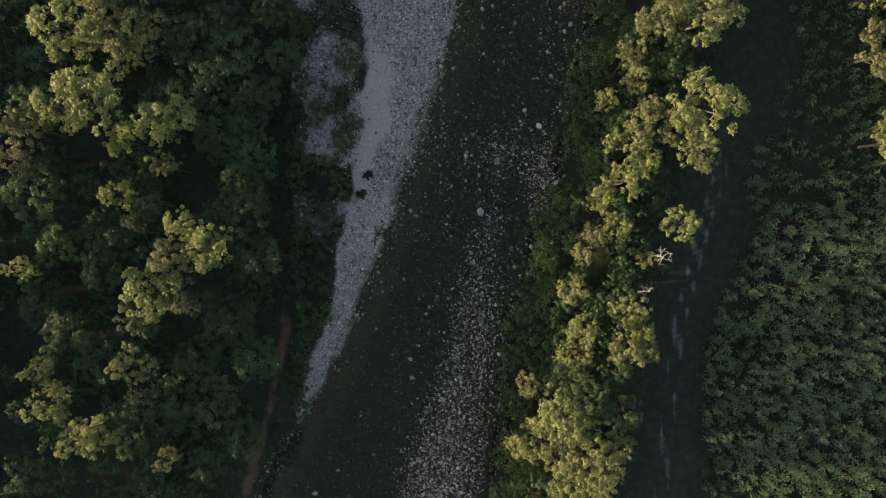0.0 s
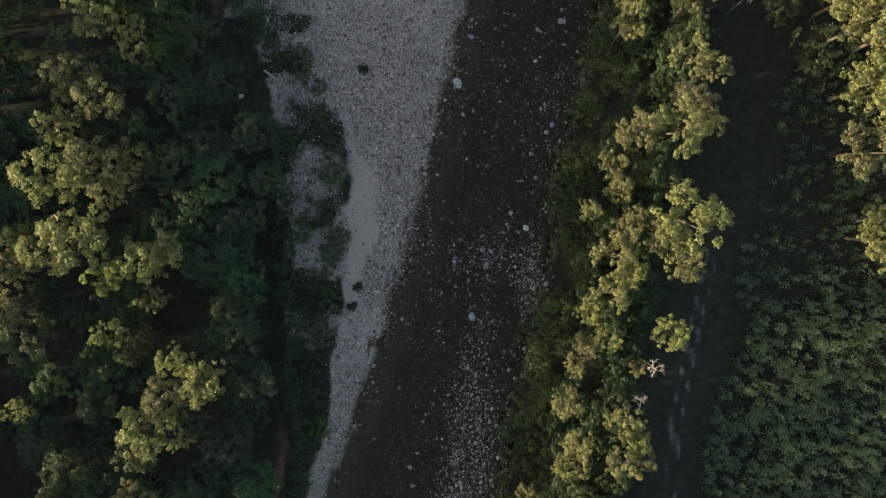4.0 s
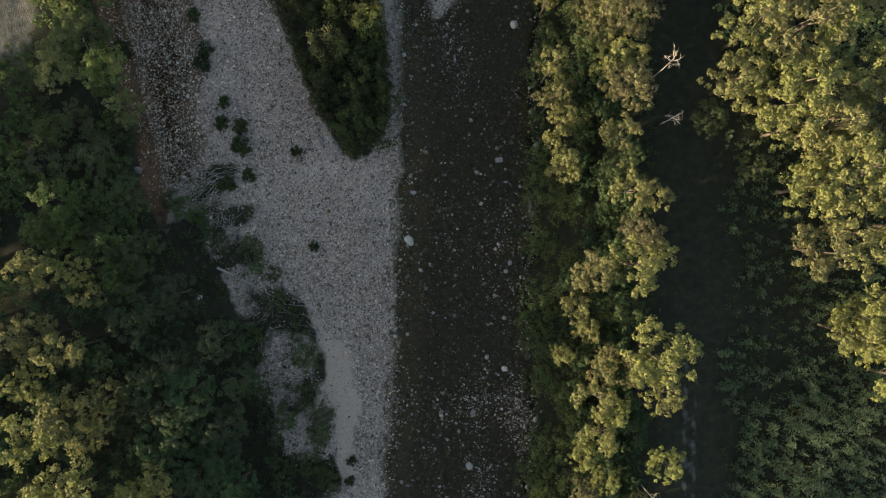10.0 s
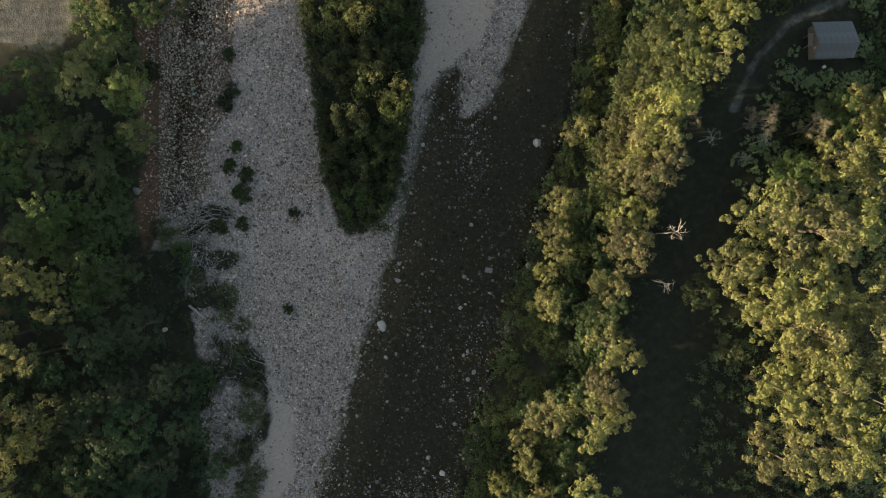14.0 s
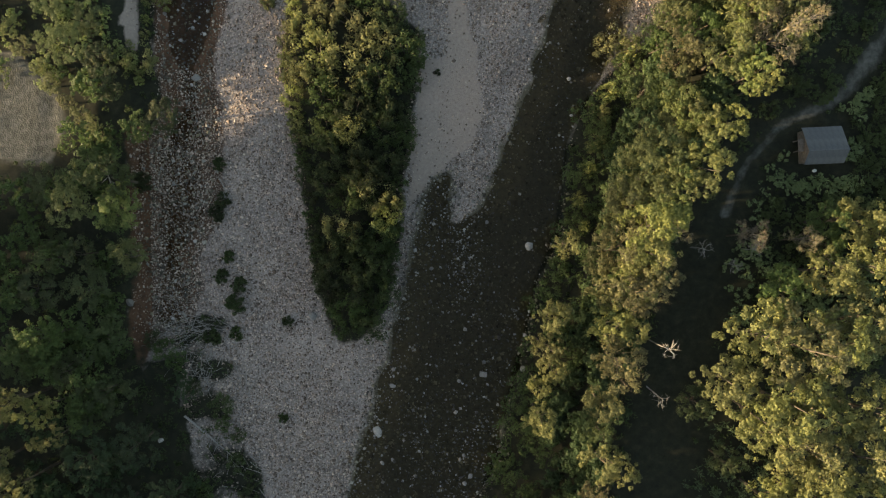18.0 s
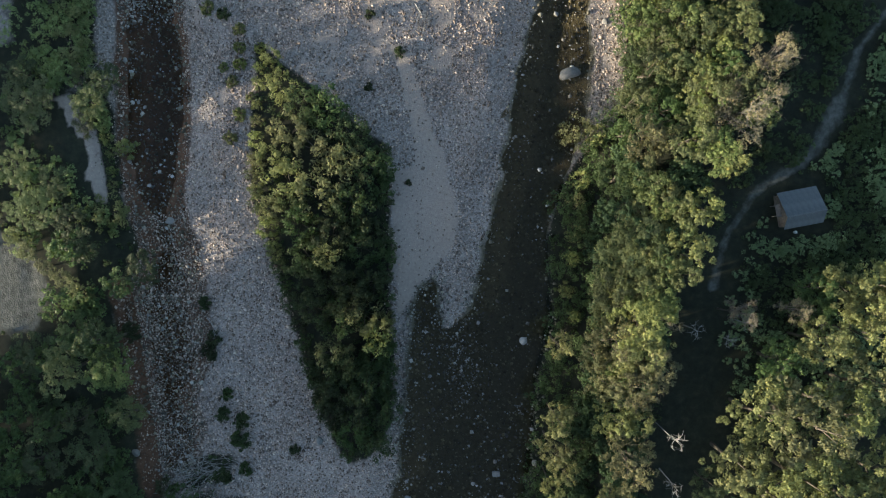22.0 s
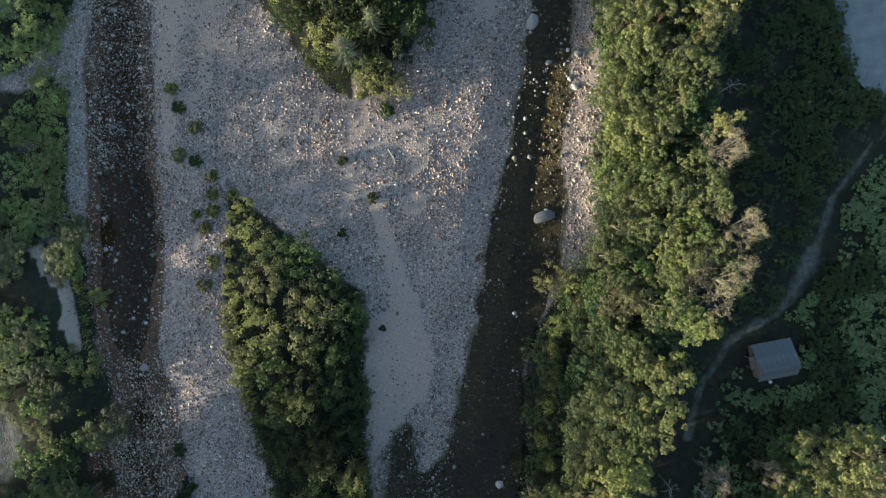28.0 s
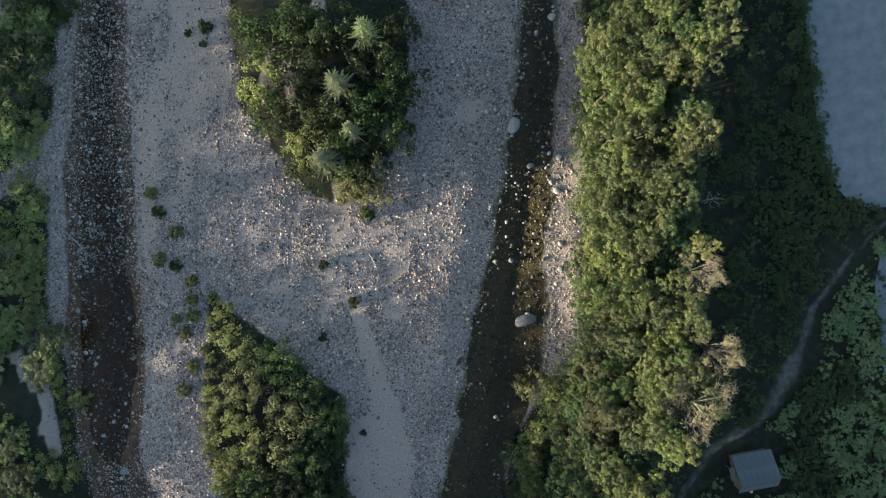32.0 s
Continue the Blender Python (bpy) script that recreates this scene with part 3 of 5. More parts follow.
def dead_tree(seed, tall=9.0, label=""):
    """A leafless bleached tree with forking limbs."""
    rng = np.random.default_rng(seed)
    root = new("dead_tree")
    part("trunk", raw_mesh("trunk", *tube([(0, 0, -0.4), (0.2, 0.1, tall * 0.5), (0.5, -0.2, tall)], [0.17, 0.1, 0.03], 7), DRY_WOOD, True), root)
    for k in range(8):
        a, z = rng.uniform(0, 6.28), tall * rng.uniform(0.55, 0.98)
        s = Vector((0.35, -0.05, z))
        e = s + Vector((math.cos(a), math.sin(a), rng.uniform(0.1, 0.7))) * rng.uniform(1.2, 2.4)
        m = s.lerp(e, 0.5) + Vector(rng.normal(size=3)) * 0.18
        bits = [tube([s, m, e], [0.06, 0.045, 0.02], 5)]
        for _ in range(5):
            f = m.lerp(e, rng.uniform(0.1, 1.0))
            bits.append(tube([f, f + Vector(rng.normal(size=3)) * 0.55], [0.04, 0.012], 4))
        part("limb", raw_mesh("limb", *joined(bits), DRY_WOOD, True), root)
    return tagged(root, label, "dead tree")


GOLD_LABEL = "tall broadleaf tree with sunlit yellow-green autumn crown"
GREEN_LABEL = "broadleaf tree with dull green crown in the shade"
OLIVE_LABEL = "broadleaf tree with thinning olive-brown autumn leaves"
PALE_LABEL = "half-bare tree with pale grey branches and dry leaves"
PROTO = {
    "gold": [broadleaf("gold", 10 + i, lobes=10 + i % 2, label=GOLD_LABEL) for i in range(4)],
    "fresh": [broadleaf("fresh", 20 + i, lobes=10 + i % 2, label="tall broadleaf tree with fresh green sunlit crown") for i in range(3)],
    "bush_low": [shrub("gold", 140 + i, radius=1.2, tall=1.2, clumps=30, size=0.08, count=90, label="small yellow-green shrub on the gravel") for i in range(2)],
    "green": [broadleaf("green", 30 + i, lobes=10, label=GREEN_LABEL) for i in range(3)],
    "dim": [broadleaf("dim", 40 + i, lobes=10, count=34, label="broadleaf tree with crown coloured dark for deep shade") for i in range(3)],
    "olive": [broadleaf("olive", 50 + i, lobes=9 + i % 2, count=32, size=0.13, label=OLIVE_LABEL, twigs=8) for i in range(3)],
    "pale": [broadleaf("pale", 70 + i, lobes=7, count=34, size=0.10, label=PALE_LABEL, twigs=34) for i in range(2)],
    "bush_gold": [shrub("gold", 90 + i, label="leafy willow bush with yellow-green sunlit leaves") for i in range(2)],
    "bush_green": [shrub("green", 110 + i, label="dense dull green willow bush on the river bank") for i in range(3)],
    # dark leaves here put island and bank shade into the bush colour
    "bush_shade": [shrub("bush", 120 + i, label="tall bush on a gravel island, leaf colour darkened for shade") for i in range(3)],
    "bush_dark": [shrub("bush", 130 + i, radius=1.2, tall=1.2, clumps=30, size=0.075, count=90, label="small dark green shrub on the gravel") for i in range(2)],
    "fir": [conifer(150 + i, label="pale green conifer with star-shaped boughs") for i in range(2)],
    "dead": [dead_tree(170 + i, label="bleached leafless dead tree among green trees") for i in range(2)],
}
PLANT_SIZE = {"bush_shade": (2.0, 3.0), "bush_gold": (2.0, 3.0), "bush_green": (2.0, 3.0), "bush_dark": (1.2, 1.2), "bush_low": (1.2, 1.2), "fir": (2.6, 10.0), "dead": (2.4, 9.0)}
pick = random.Random(7)


def plant(kind, x, y, radius, top, group=""):
    """A plant whose crown is radius wide and whose tip stands at the height top."""
    pr, pt = PLANT_SIZE.get(kind, (4.0, 14.0))
    ground_z = H(x, y)
    s, k = radius / pr, max(0.8, top - ground_z) / pt
    m = Matrix.LocRotScale((x, y, ground_z), Euler((0, 0, pick.uniform(0, 6.28))), (s, s, k))
    return tagged(copy_thing(pick.choice(PROTO[kind]), m), group=group)


# crowns: x, y and radius in metres
ROW_SOUTH_GREEN = [(17.9, -18.1, 3.8), (20.2, -21.2, 3.6), (24, -17, 2.9), (25.1, -22.7, 3.2)]
ROW_SOUTH_OLIVE = [(38.4, 32.3, 3), (34.6, 13.4, 3.6), (21, 2, 1.9), (19.4, -0.7, 1.7), (11.8, -18.9, 2.1), (10.3, -27.3, 2.1), (24.4, -27.3, 2.6), (21.3, -32.2, 3.2), (23.6, -31, 2.2)]
ROW_SOUTH_GOLD = [(29.3, 31.2, 3.8), (34.6, 31.2, 4.7), (26.3, 27, 2.6), (27, 23.6, 2.6), (22.9, 21, 2.1), (34.6, 19.1, 5.5), (28.9, 19.8, 2.1), (27.4, 17.5, 2.6), (31.6, 16.8, 3), (25.5, 14.5, 3.4), (27.8, 11.8, 2.7), (24.4, 9.2, 3.2), (22.1, 6.9, 2.7), (24.4, 3.1, 2.4), (32.7, 3.5, 2.9), (28.2, -1.4, 1.5), (17.9, -5.6, 2.6), (25.1, -8.3, 3.2), (27, -11.3, 2.6), (25.1, -13.7, 3.1), (28.2, -14, 2.4), (19.1, -11.3, 2.7), (19.4, -14.7, 2.2), (16.8, -15.1, 1.7), (15.6, -22.7, 4.7), (19.4, -27.3, 4.3), (13.4, -26.5, 3.4), (17.2, -32, 3.6)]
ROW_MID_GREEN = [(48.3, 82, 3.2), (37.3, 45.1, 3.4)]
ROW_MID_OLIVE = [(40.4, 70, 4), (45.7, 66.2, 3.8), (42.8, 64, 3.8), (33.7, 70.7, 2.4), (39.8, 54.9, 4.2)]
ROW_MID_GOLD = [(47.3, 85, 4.6), (45.2, 80.5, 5.1), (42.7, 76, 4.6), (44.2, 72.2, 4.9), (39, 64.7, 3.2), (51.9, 81.3, 3.8), (52.2, 88, 2.5), (39.4, 59.4, 3.4), (42.8, 58.9, 2.2), (31.5, 60.9, 3), (30.4, 56.3, 2.7), (31.6, 53.3, 2.4), (29.3, 50.9, 2), (29.4, 46.6, 3.2), (37.6, 48.9, 3.4), (37.3, 41, 3.2), (40.4, 39.5, 2.7)]
ROW_NORTH_GREEN = [(48.1, 92.2, 3.3), (45.8, 92.7, 3.2)]
ROW_NORTH_OLIVE = [(50.1, 97.2, 3.5), (43.8, 68.8, 4.6)]
ROW_NORTH_PALE = [(48.2, 72.6, 2.5)]
ROW_NORTH_GOLD = [(50.9, 78.3, 2.3), (45.4, 77.3, 3.5)]
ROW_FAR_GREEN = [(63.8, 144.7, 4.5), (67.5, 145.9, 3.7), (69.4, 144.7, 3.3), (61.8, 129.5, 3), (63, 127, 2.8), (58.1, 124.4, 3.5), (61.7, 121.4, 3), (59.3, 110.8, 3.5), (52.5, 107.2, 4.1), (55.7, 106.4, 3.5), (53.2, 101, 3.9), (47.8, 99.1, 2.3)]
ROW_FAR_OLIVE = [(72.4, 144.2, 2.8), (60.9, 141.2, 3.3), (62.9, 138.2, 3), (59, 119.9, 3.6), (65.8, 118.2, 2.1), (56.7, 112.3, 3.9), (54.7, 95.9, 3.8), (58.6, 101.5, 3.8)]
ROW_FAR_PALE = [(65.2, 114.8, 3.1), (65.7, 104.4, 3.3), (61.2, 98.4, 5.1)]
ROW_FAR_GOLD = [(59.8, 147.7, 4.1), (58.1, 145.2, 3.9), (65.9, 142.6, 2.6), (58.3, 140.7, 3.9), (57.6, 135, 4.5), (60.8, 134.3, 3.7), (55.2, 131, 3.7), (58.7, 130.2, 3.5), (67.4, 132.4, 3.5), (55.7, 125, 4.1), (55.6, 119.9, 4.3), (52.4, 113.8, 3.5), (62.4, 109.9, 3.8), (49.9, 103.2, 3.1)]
BIG_EAST_GREEN = [(51.2, 48.2, 2.9), (63, 64.1, 3.9), (55, 40, 2.4)]
BIG_EAST_OLIVE = [(64, 42.7, 4.9), (67.9, 66.4, 3.8)]
BIG_EAST_PALE = [(66, 70.9, 2.2), (58.1, 71.6, 2.2)]
BIG_EAST_GOLD = [(54.2, 52, 4.6), (57.8, 58.1, 4.6), (63.1, 56.6, 5.9), (68, 57.4, 4.6), (72.5, 59.7, 5.1), (61.7, 49.1, 5.6), (58, 47.9, 4.2), (67, 47.6, 4.2), (72.6, 47.7, 4.4), (70.8, 42.4, 5.1), (59.6, 35.5, 4.4), (64.9, 35.5, 5.6), (70.9, 35.6, 5.1), (59.7, 27.2, 4.4), (65.7, 28, 5.6), (71.7, 27.3, 5.2), (72.4, 67.2, 3.8), (71.9, 73.2, 3.4)]
BIG_EAST2_GOLD = [(65.6, 39.5, 4.2), (59.8, 44, 3.8), (61.3, 15, 3.4)]
BIG_EAST3_GREEN = [(69.1, 73.3, 3.4)]
BIG_EAST3_OLIVE = [(76.8, 68.9, 3.8)]
BIG_EAST3_GOLD = [(75.9, 72.9, 4.3)]
WEST_SOUTH_GREEN = [(-57.2, 21.3, 3.2), (-29.2, 9.9, 2.7), (-42.4, -21.9, 3.1), (-43.6, -28, 2.6), (-57.2, -31.8, 2.9), (-52.7, -11.3, 3.6), (-48.9, -3, 3.7), (-55, 0.8, 3.7)]
WEST_SOUTH_OLIVE = [(-43.2, 26.3, 2.7), (-56.9, 11.8, 3.1), (-35.2, -7.9, 1.7)]
WEST_SOUTH_GOLD = [(-49.6, 28.9, 5.1), (-44.3, 30.4, 4.4), (-40.5, 31.2, 3.1), (-46.6, 20.6, 5.6), (-50.8, 18.7, 4.1), (-39, 16.8, 3.6), (-36.4, 17.9, 3.6), (-44, 15.3, 2.9), (-56.9, 16.8, 3.2), (-56.1, 7.3, 4.4), (-38.3, 11.6, 2), (-44.3, 7.3, 2.4), (-40.9, 6.5, 2.4), (-42.8, 4, 1.9), (-35.2, 3.1, 2.9), (-31.4, 0.1, 3.9), (-36.7, -1.4, 3.6), (-39.4, -5.6, 4.3), (-42.4, -9.4, 3.9), (-55, -16.6, 2.4), (-53.1, -21.2, 3.1), (-42.8, -15.9, 3.1), (-48.9, -25.7, 3.1), (-46.2, -24.6, 2.6), (-37.9, -28.8, 1.9), (-58, -2.6, 1.9)]
WEST_DARK_GREEN = [(-30.5, 28.7, 4.9), (-27.3, 22.3, 4.5), (-33.7, 23.1, 4.5), (-32.1, 16.8, 4.5), (-27.3, 13.6, 4.3), (-28.1, 6.4, 4.5), (-26.9, -1.5, 4.5), (-30.5, -10.3, 4.6), (-26.9, -15.8, 4.1), (-32.9, -22.2, 4.5), (-38.5, -22.2, 4.1), (-34.5, -31.7, 3.6), (-50.4, -15.8, 4.5), (-48, 1.7, 4.1), (-57.5, -7.9, 4.3), (-35.3, -15.8, 4.1), (-57.5, 27.1, 4.6), (-36.1, 30.3, 4.3), (-28.9, -27.7, 3.9), (-42.4, -34.9, 3.9)]
WEST_MID_GREEN = [(-40.3, 70.3, 2.7), (-44.6, 56.9, 3.4)]
WEST_MID_OLIVE = [(-41.2, 28.9, 2.6)]
WEST_MID_GOLD = [(-30.4, 81.5, 3.9), (-36.3, 70.8, 2.9), (-39.6, 59.5, 3.2), (-43.9, 50.4, 3.6), (-39.9, 49.4, 2.6), (-38.5, 45.5, 2), (-47.3, 41.8, 3.7), (-42.9, 39.1, 3.6), (-49.9, 36.2, 3.1)]
WEST_MID_DARK_GREEN = [(-30.3, 77.5, 4.1), (-36.7, 78.3, 4.1), (-35.8, 65.6, 4.3), (-33.5, 58.4, 4.1), (-43.3, 65.8, 4.5), (-29.1, 70.5, 3.1), (-38.8, 53.9, 4.1), (-33, 50.7, 4.1), (-29.1, 43.1, 4.1), (-36.2, 41.6, 4.3), (-31.6, 33.7, 4.1), (-24.5, 35.2, 3.6), (-23, 28.2, 3.2), (-37.9, 22, 4.1), (-28.9, 18, 4), (-36.2, 48.2, 3.6)]
WEST_NORTH_GREEN = [(-37.9, 118.1, 4.6), (-36.6, 105.6, 3.2), (-39.5, 102, 4), (-34.6, 100.2, 3), (-24.8, 90.9, 3.3), (-41, 108.8, 3.6), (-38, 122.5, 3), (-29.1, 116.9, 3.3), (-26.2, 119.7, 3.3), (-33.1, 95.4, 3.3), (-29.1, 89, 2.9), (-41.9, 81, 4), (-35.7, 83.4, 3.6), (-32.7, 76.4, 3.6), (-43.1, 72.9, 4), (-41.2, 57.8, 3.6), (-47.6, 53.7, 3.5), (-32, 69.7, 3.3)]
WEST_NORTH_GOLD = [(-48, 104.8, 2.1), (-45.8, 101.8, 1.9), (-43.6, 98.8, 1.8), (-41.8, 96.2, 1.9), (-39.6, 93.6, 1.9), (-37.6, 91.6, 1.8), (-35.6, 90, 1.8), (-34.2, 87.8, 1.9)]
WEST_FAR_GREEN = [(-27.7, 141.9, 3.2), (-27.3, 140.9, 2.6), (-29.2, 136.7, 3.8), (-30, 131.9, 3.8), (-31.3, 125.4, 4), (-24.9, 162.1, 5.3), (-23.1, 164.5, 4.1), (-25.9, 156.8, 4.1), (-23.2, 167.2, 3.8), (-32.6, 122, 2.6), (-30.1, 100.2, 3.2)]
WEST_FAR_GOLD = [(-26.2, 151.1, 3.8), (-30.6, 116.5, 1.9), (-31.1, 114.1, 2.1), (-26, 109.7, 1.7)]
ISLE_A_GREEN = [(1.6, 111.6, 2.9), (5.6, 110.9, 3.6), (8.1, 106.4, 3.3), (7.2, 95.9, 3.6), (11.2, 100.1, 3.1), (-1.4, 94, 3.3), (3.1, 91.6, 3.3), (8, 90.8, 3.1), (-0.7, 88.1, 3.3), (4.3, 84, 3.1), (8.3, 83.3, 2.7), (-1.2, 80.8, 3.1), (6, 69.6, 3.1), (-0.9, 67.5, 2.7), (2.7, 64.4, 3.3), (6.8, 64.5, 2.7)]
ISLE_A_GOLD = [(-1.6, 119.5, 1.6), (-1.1, 114.9, 2.6), (-0.7, 107.9, 3.1), (2.9, 104.8, 3.6), (7.3, 101.6, 3.6), (-3.8, 104.3, 2.7), (-2, 99.9, 3.6), (2.6, 98.3, 3.8), (-5, 97.1, 2.4), (2.6, 88.4, 2.7), (2.6, 78.5, 3.5), (5.9, 78.8, 3.1), (7.8, 75.1, 2.9), (1, 73.8, 2.9), (2.3, 71.9, 3.1)]
ISLE_A2_GREEN = [(7.3, 89, 3.1), (-0.1, 84.9, 3.1), (7.4, 72.6, 3), (-0.8, 70.1, 2.8), (4.2, 67.6, 3.3), (1.7, 61.8, 3), (5.1, 59.4, 3.1)]
ISLE_A2_GOLD = [(4.9, 80.8, 3.3), (9, 77.5, 1.8)]
ISLE_B_GREEN = [(12.2, 158.5, 4), (17.1, 158.5, 4.6), (22.6, 157.6, 4.4), (27.5, 152.7, 4.2), (31.3, 156.1, 3.3), (10.3, 147.6, 3.3), (16, 152.3, 4.2), (15.7, 145.8, 4), (21.4, 145.7, 4.2), (26.3, 145.7, 4.2), (30, 148.3, 3.3), (28, 141.3, 3.5), (19.5, 139.5, 4), (24, 137.1, 3.8), (13.6, 138.1, 2.4), (9.4, 160.6, 2.7)]
ISLE_B_GOLD = [(10.2, 151.6, 3.5), (14.9, 141.1, 3.3), (20.3, 134.5, 2.6), (24.1, 133.1, 2.4)]
EAST_GAP_GREEN = [(31.3, 25.3, 2.4), (33.8, 24.2, 2.7)]
EAST_GAP_OLIVE = [(36.8, 35.2, 3.7)]
EAST_GAP_GOLD = [(62.2, 17.4, 3.2), (66.5, 17.9, 4.2), (66.9, 12.2, 4.6), (63.1, 12.3, 3.2), (65.8, 7, 4.2)]
SHED_SIDE_GREEN = [(69.3, 70, 2.9)]
SHED_SIDE_OLIVE = [(78.9, 71.5, 4.3), (79, 67.6, 3.8)]


EAST_GROUPS = {
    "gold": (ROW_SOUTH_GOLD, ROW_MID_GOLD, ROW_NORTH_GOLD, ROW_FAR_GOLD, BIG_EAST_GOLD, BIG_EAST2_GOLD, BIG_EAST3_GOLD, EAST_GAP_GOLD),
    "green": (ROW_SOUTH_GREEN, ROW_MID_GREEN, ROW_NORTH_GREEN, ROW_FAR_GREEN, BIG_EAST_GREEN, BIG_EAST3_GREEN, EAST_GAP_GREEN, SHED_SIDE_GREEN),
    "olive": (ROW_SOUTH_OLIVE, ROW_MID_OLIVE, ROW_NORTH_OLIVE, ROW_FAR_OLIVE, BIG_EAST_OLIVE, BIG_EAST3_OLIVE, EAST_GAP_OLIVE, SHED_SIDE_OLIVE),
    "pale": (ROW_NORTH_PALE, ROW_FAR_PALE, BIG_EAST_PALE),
}
def row_top(x, y):
    """The northern row rises from the shore to its eastern side."""
    return min(20.5, 9.5 + 0.75 * max(0.0, x - float(ROW_W(y))))


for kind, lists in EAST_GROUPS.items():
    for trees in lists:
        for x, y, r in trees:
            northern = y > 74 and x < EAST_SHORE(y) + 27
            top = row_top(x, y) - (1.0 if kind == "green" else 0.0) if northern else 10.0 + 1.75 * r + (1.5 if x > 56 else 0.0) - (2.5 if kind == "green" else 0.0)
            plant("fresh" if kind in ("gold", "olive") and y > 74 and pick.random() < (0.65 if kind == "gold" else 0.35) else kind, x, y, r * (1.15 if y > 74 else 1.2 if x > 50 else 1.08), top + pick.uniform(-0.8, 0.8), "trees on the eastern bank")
# leaf kinds also carry light: dim for deep shade, fresh where paler
WEST_GROUPS = (
    ("gold", 13.3, 1.3, (WEST_SOUTH_GOLD, [p for p in WEST_MID_GOLD if p[1] < 65])), ("green", 9.5, 1.0, ([p for p in WEST_MID_GOLD if p[1] >= 65],)), ("olive", 13.5, 1.2, (WEST_SOUTH_OLIVE, WEST_MID_OLIVE)),
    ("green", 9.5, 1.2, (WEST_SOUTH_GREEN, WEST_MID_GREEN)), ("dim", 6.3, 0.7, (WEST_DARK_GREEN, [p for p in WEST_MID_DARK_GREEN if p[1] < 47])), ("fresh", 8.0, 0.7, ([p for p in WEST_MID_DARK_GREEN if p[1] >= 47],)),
    ("green", 4.5, 0.8, ([p for p in WEST_NORTH_GREEN if p[1] < 96],)), ("fresh", 3.2, 0.5, ([p for p in WEST_NORTH_GREEN if p[1] >= 96][::2],)), ("green", 3.2, 0.5, ([p for p in WEST_NORTH_GREEN if p[1] >= 96][1::2],)), ("gold", 3.6, 0.6, (WEST_NORTH_GOLD,)),
)
for kind, low, slope, lists in WEST_GROUPS:
    for trees in lists:
        for x, y, r in trees:
            # lowered trees swap to the darker leaf, as if out of the sun
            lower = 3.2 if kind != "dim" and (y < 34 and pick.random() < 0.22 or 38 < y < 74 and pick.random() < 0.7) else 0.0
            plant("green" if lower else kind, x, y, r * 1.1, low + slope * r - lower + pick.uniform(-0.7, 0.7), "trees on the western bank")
for kind, trees in (("bush_green", WEST_FAR_GREEN), ("bush_gold", WEST_FAR_GOLD)):
    for x, y, r in trees:
        # mostly the lighter leaf kind, standing in for sun on this bank
        plant(kind if pick.random() < 0.3 else "bush_gold", x, y, r * 1.1, 1.6 + 0.6 * r, "bushes on the western bank")
for x, y, r in ((-28.6, 117, 1.2), (-28.3, 114.6, 1.1), (-28.7, 111.8, 1.2), (-28.4, 109.4, 1.1), (-28.8, 106.6, 1.0), (-29.0, 104.4, 0.9), (-28.4, 121, 1.4), (-29.3, 125.5, 1.6)):
    plant("bush_gold", x, y, r, H(x, y) + 0.9 + 0.9 * r, "bushes on the western bank")
# darker-leaved bushes stand in for shade on the upper western bank
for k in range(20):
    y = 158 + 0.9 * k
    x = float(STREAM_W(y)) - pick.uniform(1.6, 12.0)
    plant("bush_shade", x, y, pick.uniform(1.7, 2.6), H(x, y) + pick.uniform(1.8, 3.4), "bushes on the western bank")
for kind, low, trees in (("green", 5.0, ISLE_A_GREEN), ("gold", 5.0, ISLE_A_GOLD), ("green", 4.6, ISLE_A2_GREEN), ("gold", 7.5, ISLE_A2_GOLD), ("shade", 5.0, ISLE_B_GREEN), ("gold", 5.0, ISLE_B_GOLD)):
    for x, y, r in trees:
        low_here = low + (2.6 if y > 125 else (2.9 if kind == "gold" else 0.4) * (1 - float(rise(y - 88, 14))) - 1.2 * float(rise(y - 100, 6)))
        # dark leaf kind wherever the island should lie in shade
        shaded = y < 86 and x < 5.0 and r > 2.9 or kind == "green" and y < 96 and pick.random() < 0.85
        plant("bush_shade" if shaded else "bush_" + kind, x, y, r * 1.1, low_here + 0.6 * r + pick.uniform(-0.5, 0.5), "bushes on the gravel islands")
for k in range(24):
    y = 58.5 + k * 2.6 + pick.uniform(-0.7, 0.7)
    # dark leaves for the shaded south, gold for the sunny north
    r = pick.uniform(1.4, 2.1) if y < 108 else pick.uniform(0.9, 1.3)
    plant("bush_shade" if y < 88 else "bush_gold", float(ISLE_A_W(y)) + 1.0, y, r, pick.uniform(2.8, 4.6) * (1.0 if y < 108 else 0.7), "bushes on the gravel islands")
for k in range(17):
    y = 59 + k * 2.7 + pick.uniform(-0.7, 0.7)
    plant("bush_green", float(ISLE_A_E(y)) - 0.5, y, pick.uniform(1.3, 2.0), pick.uniform(2.6, 4.2), "bushes on the gravel islands")
for x, y, top, r in ((26.6, 155.8, 10.8, 3.0), (21.5, 149.2, 10.6, 3.1), (22.3, 142.3, 10.4, 2.2), (17.8, 138.7, 10.6, 3.2)):
    plant("fir", x, y, r, top, "conifers on the upper island")
for x, y, top in ((29.6, -0.8, 13.5), (28.1, -6.1, 12), (46.5, 56.4, 14.5), (46, 49.5, 13), (60.4, 69.6, 9.5), (57.7, 67.5, 8.5), (69.6, 68.4, 11), (52.8, 70, 10), (67.1, 136.5, 14), (70.7, 123.9, 9), (67.1, 131, 12)):
    plant("dead", x, y, 1.45, top, "dead trees")
